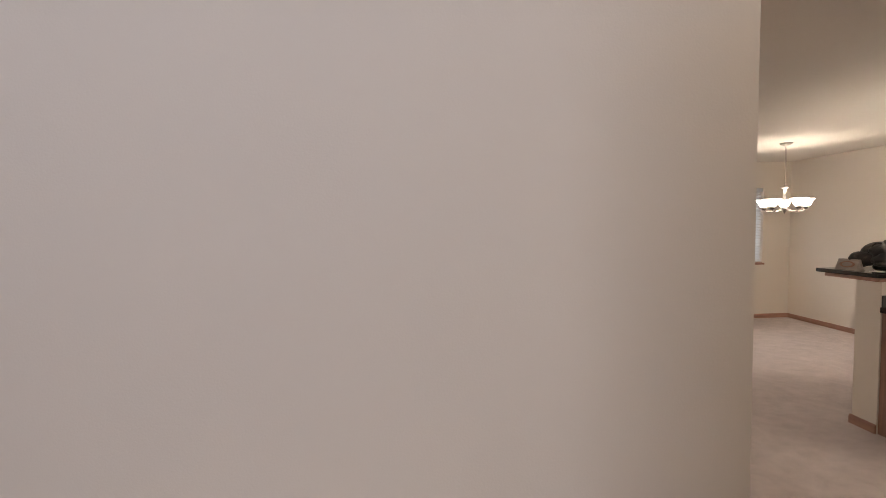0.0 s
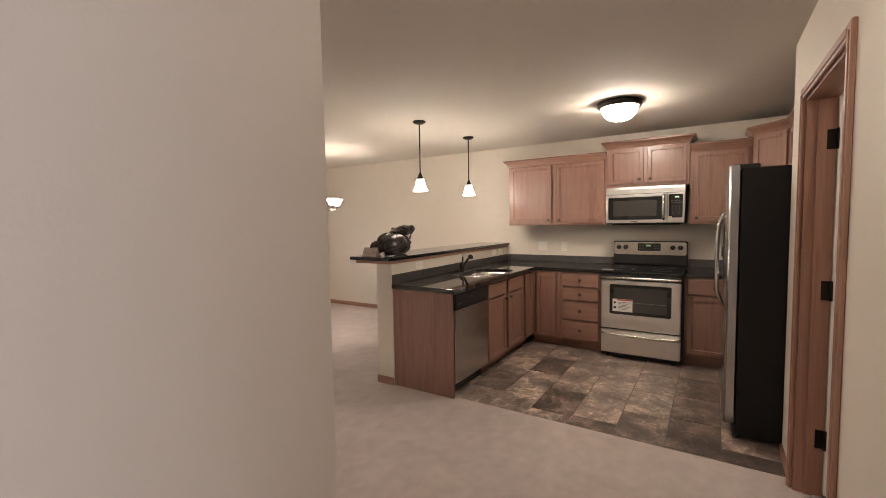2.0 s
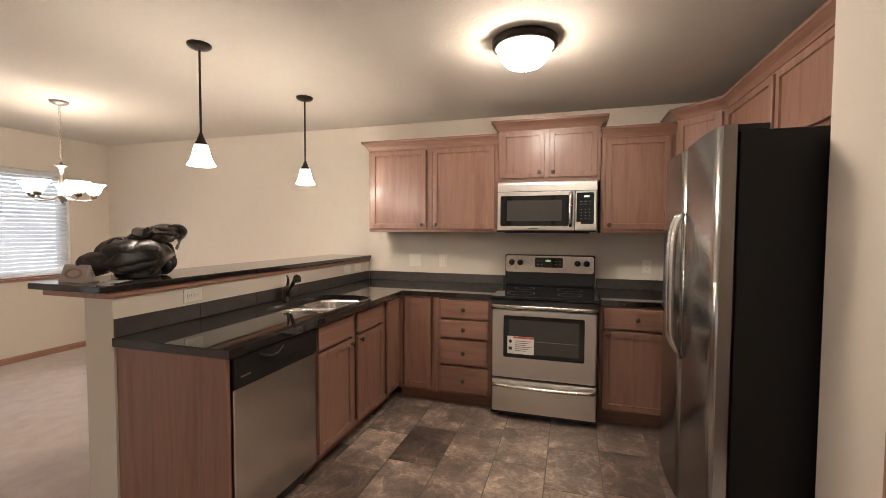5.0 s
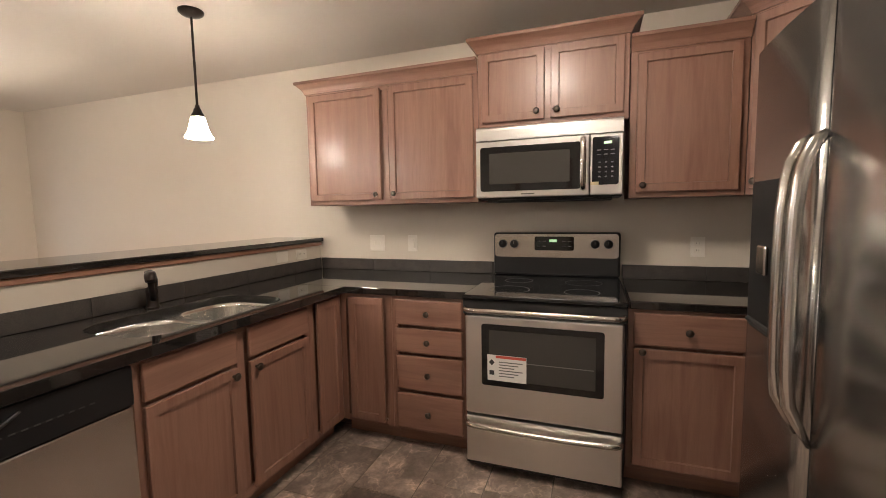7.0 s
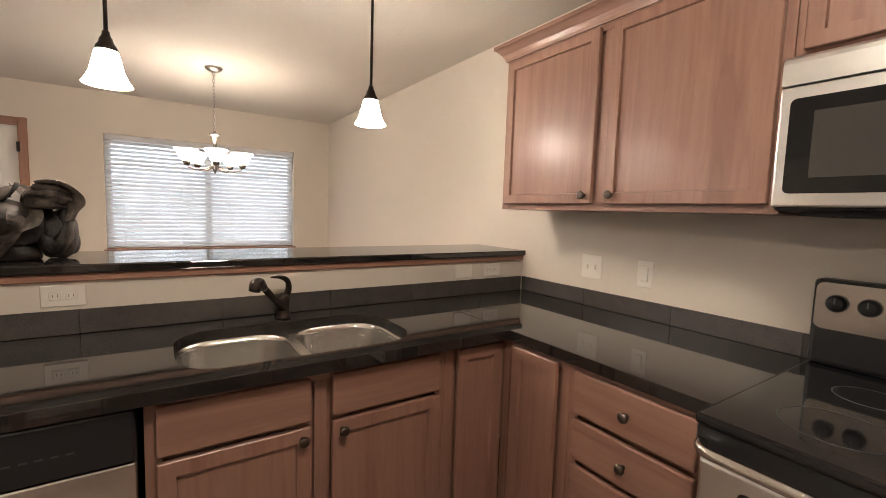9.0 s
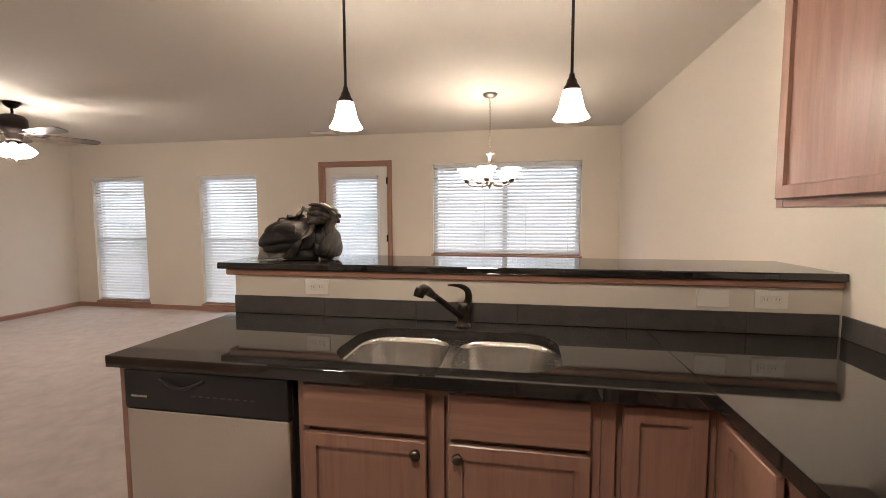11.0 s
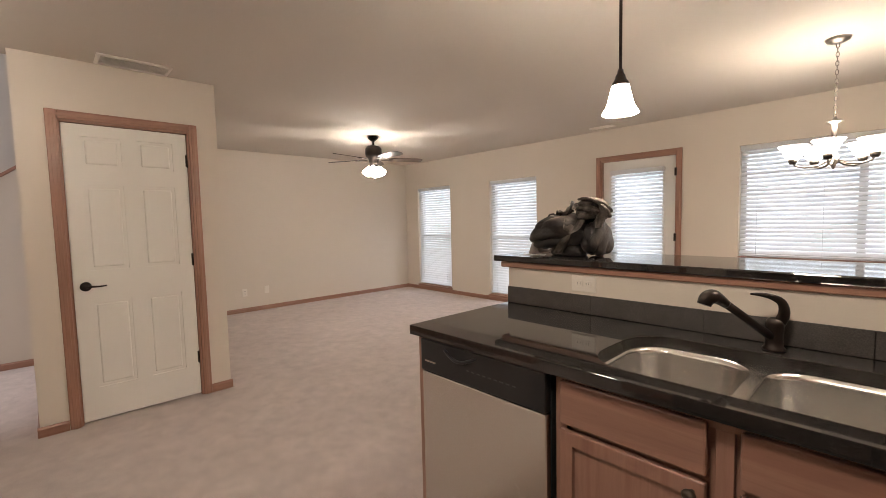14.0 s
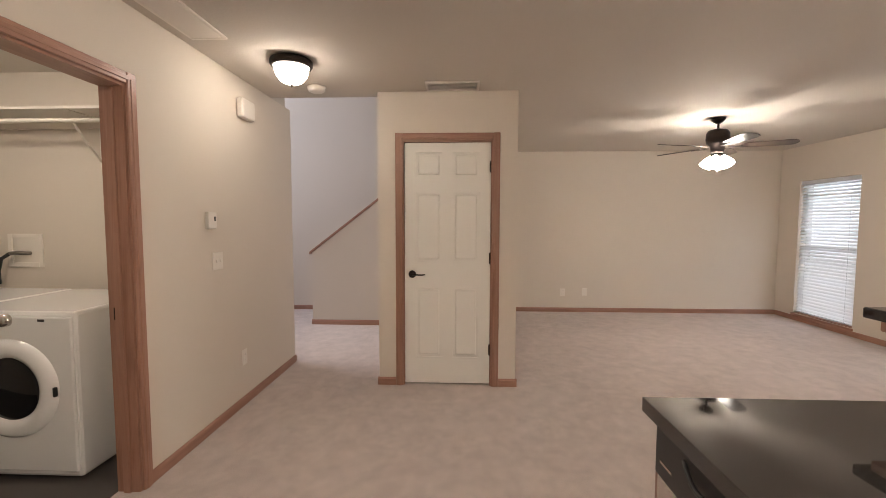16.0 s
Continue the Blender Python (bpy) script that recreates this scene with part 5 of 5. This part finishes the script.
ceiling_vent(1.885, 2.095, 1.65, 2.065, "white ceiling vent in front of the closet", 9, PLASTIC)
ceiling_vent(2.885, 3.50, 0.375, 0.585, "white ceiling return vent in the hall", 10)
ceiling_vent(2.90, 3.20, 6.36, 6.46, "small white ceiling vent by the patio door", 5, PLASTIC)

# ---- bag and sign on the bar ----
BAG = mat("dark_brown_leather", (0.06, 0.045, 0.037), 0.52)
v = coords(BAG)
join(BAG, ramp(BAG, noised(BAG, v, 9, 4), [(0.40, (0.007, 0.005, 0.0045)), (0.56, (0.026, 0.019, 0.015)), (0.70, (0.12, 0.092, 0.074))]), bsdf(BAG).inputs["Base Color"])
bumped(BAG, noised(BAG, v, 60, 4), 0.3, 0.006)
SCARF = mat("grey_brown_cloth", (0.16, 0.135, 0.12), 0.9)
v = coords(SCARF)
join(SCARF, ramp(SCARF, noised(SCARF, v, 16, 4), [(0.38, (0.035, 0.027, 0.022)), (0.68, (0.17, 0.142, 0.120))]), bsdf(SCARF).inputs["Base Color"])
bumped(SCARF, noised(SCARF, v, 240, 2), 0.4, 0.004)


def draped(cx, cy, cz, rx, ry, rz, seed, ridges, depth, lean, floor_z, turn=0, sag=0.0):
    """A soft body of cloth or leather: long folds that run along lean, a slack outline, resting on what it lies on."""
    bm = bmesh.new()
    bmesh.ops.create_icosphere(bm, subdivisions=6, radius=1)
    off = Vector((seed * 3.7, seed * 1.3, seed * 2.1))
    m = pose(cx, cy, cz, 0, 0, turn)
    ax = Vector(lean).normalized()
    for v in bm.verts:
        p = Vector([math.copysign(abs(a) ** 0.78, a) for a in v.co])
        slow = noise.noise(p * 0.9 + off)
        wave = ridges * (p.dot(ax) + 0.55 * slow + 0.18 * noise.noise(p * 2.2 + off))
        fold = 1 - abs(math.sin(wave)) ** 0.65
        mask = 0.5 + 0.5 * noise.noise(p * 1.3 - off)
        d = 0.22 * slow - depth * fold * mask + 0.010 * noise.noise(p * 8 + off)
        p *= 1 + d
        q = m @ Vector((p.x * rx, p.y * ry, p.z * rz - sag * p.x * p.x))
        q.z = max(q.z, floor_z + 0.002 * (1 + noise.noise(p * 4)))
        v.co = q
    for f in bm.faces:
        f.smooth = True
    return bm


def flap(points, wide, thick, seed):
    """A limp strip of leather along points, with a wavy edge."""
    bm = bmesh.new()
    n, rows = 10, []
    pts = [Vector(p) for p in eased(points)]
    for i, p in enumerate(pts):
        d = (pts[min(i + 1, len(pts) - 1)] - pts[max(i - 1, 0)]).normalized()
        side = d.cross(Vector((0, 0, 1)))
        side = side.normalized() if side.length > 0.05 else Vector((0, 1, 0))
        w = wide * (1 - 0.25 * abs(2 * i / (len(pts) - 1) - 1))
        rows.append([bm.verts.new(p + side * w * (k / n - 0.5) + d.cross(side) * (0.10 * wide * noise.noise(Vector((k * 0.45, i * 0.14, seed))) - 0.5 * wide * (k / n - 0.5) ** 2)) for k in range(n + 1)])
    for a, b in zip(rows, rows[1:]):
        for k in range(n):
            bm.faces.new((a[k], a[k + 1], b[k + 1], b[k])).smooth = True
    bmesh.ops.solidify(bm, geom=bm.faces[:], thickness=thick)
    bmesh.ops.subdivide_edges(bm, edges=bm.edges[:], cuts=1, smooth=0.5)
    return bm


BZ = 1.1485
c = thing("handbag", pose(0, 0, 0), "slouched dark brown leather handbag lying on the bar", "bag")
part("body", draped(4.412, 3.225, BZ + 0.120, 0.158, 0.110, 0.086, 2.0, 3.4, 0.27, (0.55, 0.35, -0.8), BZ + 0.020, 6, 0.025), BAG, c)
part("underside", draped(4.450, 3.235, BZ + 0.030, 0.095, 0.080, 0.045, 6.0, 2.0, 0.10, (1, 0, 0.4), BZ), BAG, c)
part("end_pocket", draped(4.285, 3.275, BZ + 0.078, 0.042, 0.080, 0.058, 11.0, 3.0, 0.18, (0.2, 1, 0.7), BZ + 0.010, 25), BAG, c)
part("lining", flap([(4.452, 3.128, BZ + 0.012), (4.492, 3.118, BZ + 0.060), (4.520, 3.122, BZ + 0.110), (4.520, 3.150, BZ + 0.158), (4.500, 3.205, BZ + 0.188), (4.520, 3.280, BZ + 0.178), (4.548, 3.335, BZ + 0.110)], 0.090, 0.004, 5.0), SCARF, c, "tan lining folded out at the mouth")
part("ruffle", flap([(4.400, 3.240, BZ + 0.170), (4.425, 3.225, BZ + 0.215), (4.450, 3.205, BZ + 0.200), (4.480, 3.225, BZ + 0.246), (4.520, 3.200, BZ + 0.215)], 0.085, 0.003, 21.0), SCARF, c, "crumpled leather top edge")
part("strap", tube([(4.315, 3.24, BZ + 0.176), (4.340, 3.23, BZ + 0.202), (4.365, 3.225, BZ + 0.204), (4.395, 3.225, BZ + 0.184)], 0.005, 8), BAG, c)
part("zip_pull", tube([(4.455, 3.20, BZ + 0.195), (4.480, 3.185, BZ + 0.225), (4.500, 3.175, BZ + 0.258)], [0.003, 0.005, 0.008], 8), DARK, c)
c = thing("cloth_bundle", pose(0, 0, 0), "grey-brown scarf bundled on top of a dark purse", "cloth")
part("purse", draped(4.588, 3.245, BZ + 0.088, 0.050, 0.100, 0.090, 8.0, 3.4, 0.22, (0.5, 1, -0.6), BZ), BAG, c, "dark leather purse")
part("scarf", draped(4.578, 3.222, BZ + 0.226, 0.078, 0.085, 0.050, 3.0, 5.5, 0.32, (0.6, 0.3, 1.0), BZ + 0.15, 15, 0.02), SCARF, c)
part("scarf_end", flap([(4.553, 3.150, BZ + 0.260), (4.598, 3.140, BZ + 0.264), (4.640, 3.150, BZ + 0.237), (4.648, 3.165, BZ + 0.187), (4.634, 3.175, BZ + 0.135)], 0.055, 0.004, 9.0), SCARF, c)
c = thing("sign_holder", pose(4.232, 3.320, BZ, 0, 0, -90), "small tilted plaque with an oval emblem", "sign")
WOODY = timber("pale_plaque", (0.34, 0.28, 0.24), (0.46, 0.40, 0.36), (1, 8, 8))
bm = bmesh.new()
prism([(0.0, 0.0), (0.075, 0.0), (0.06, 0.012), (0.036, 0.078), (0.030, 0.081)], 0.165, Matrix(((0, 0, 1, -0.0825), (1, 0, 0, -0.03), (0, 1, 0, 0), (0, 0, 0, 1))), bm, 0.002)
part("plaque", bm, WOODY, c)
part("emblem", lathe([(0.024, 0), (0.024, 0.002), (0.034, 0.002), (0.034, 0)], 28, pose(0, -0.0158, 0.040, 69.7) @ Matrix.Diagonal((1.7, 0.7, 1, 1))), TRIM, c)
bm = bmesh.new()
prism([(0, 0), (0.11, 0.01), (0.10, 0.09), (-0.01, 0.08)], 0.001, pose(4.262, 3.10, BZ + 0.0005, 0, 0, 20), bm)
solo("paper", bm, PAPER, "small white paper lying on the bar", "paper")

# ---- outdoors ----
bm = bmesh.new()
box(bm, -60, 70, N + 0.2, 60, -0.5, -0.3)
# surface assumed; colour set pale so the lower blinds look bright
ground_mat = mat("pale_ground", (0.4, 0.4, 0.39), 0.9)
v = coords(ground_mat)
join(ground_mat, ramp(ground_mat, noised(ground_mat, v, 3, 5), [(0.3, (0.34, 0.34, 0.33)), (0.7, (0.46, 0.46, 0.45))]), bsdf(ground_mat).inputs["Base Color"])
structure("ground", bm, ground_mat, "ground outside the windows, kept pale to brighten the blinds", "ground")
bm = bmesh.new()
box(bm, -35, 45, 18, 18.2, -0.3, 30)
back = bpy.data.materials.new("bright_overcast_distance")
back.use_nodes = True
em = node(back, "ShaderNodeEmission", Strength=5.0)
v = coords(back)
trees = ramp(back, noised(back, v, 0.9, 9, 0.72), [(0.36, (0.10, 0.12, 0.115)), (0.48, (0.22, 0.25, 0.27)), (0.60, (0.42, 0.46, 0.52))])
sep = node(back, "ShaderNodeSeparateXYZ")
join(back, v, sep.inputs[0])
rise = node(back, "ShaderNodeMapRange")
rise.inputs["From Min"].default_value, rise.inputs["From Max"].default_value = 3.5, 8.0
join(back, sep.outputs[2], rise.inputs["Value"])
join(back, mixed(back, trees, (0.93, 0.93, 1.0), rise.outputs[0]), em.inputs[0])
join(back, em.outputs[0], back.node_tree.nodes["Material Output"].inputs["Surface"])
structure("backdrop", bm, back, "bright overcast sky behind distant trees", "backdrop")
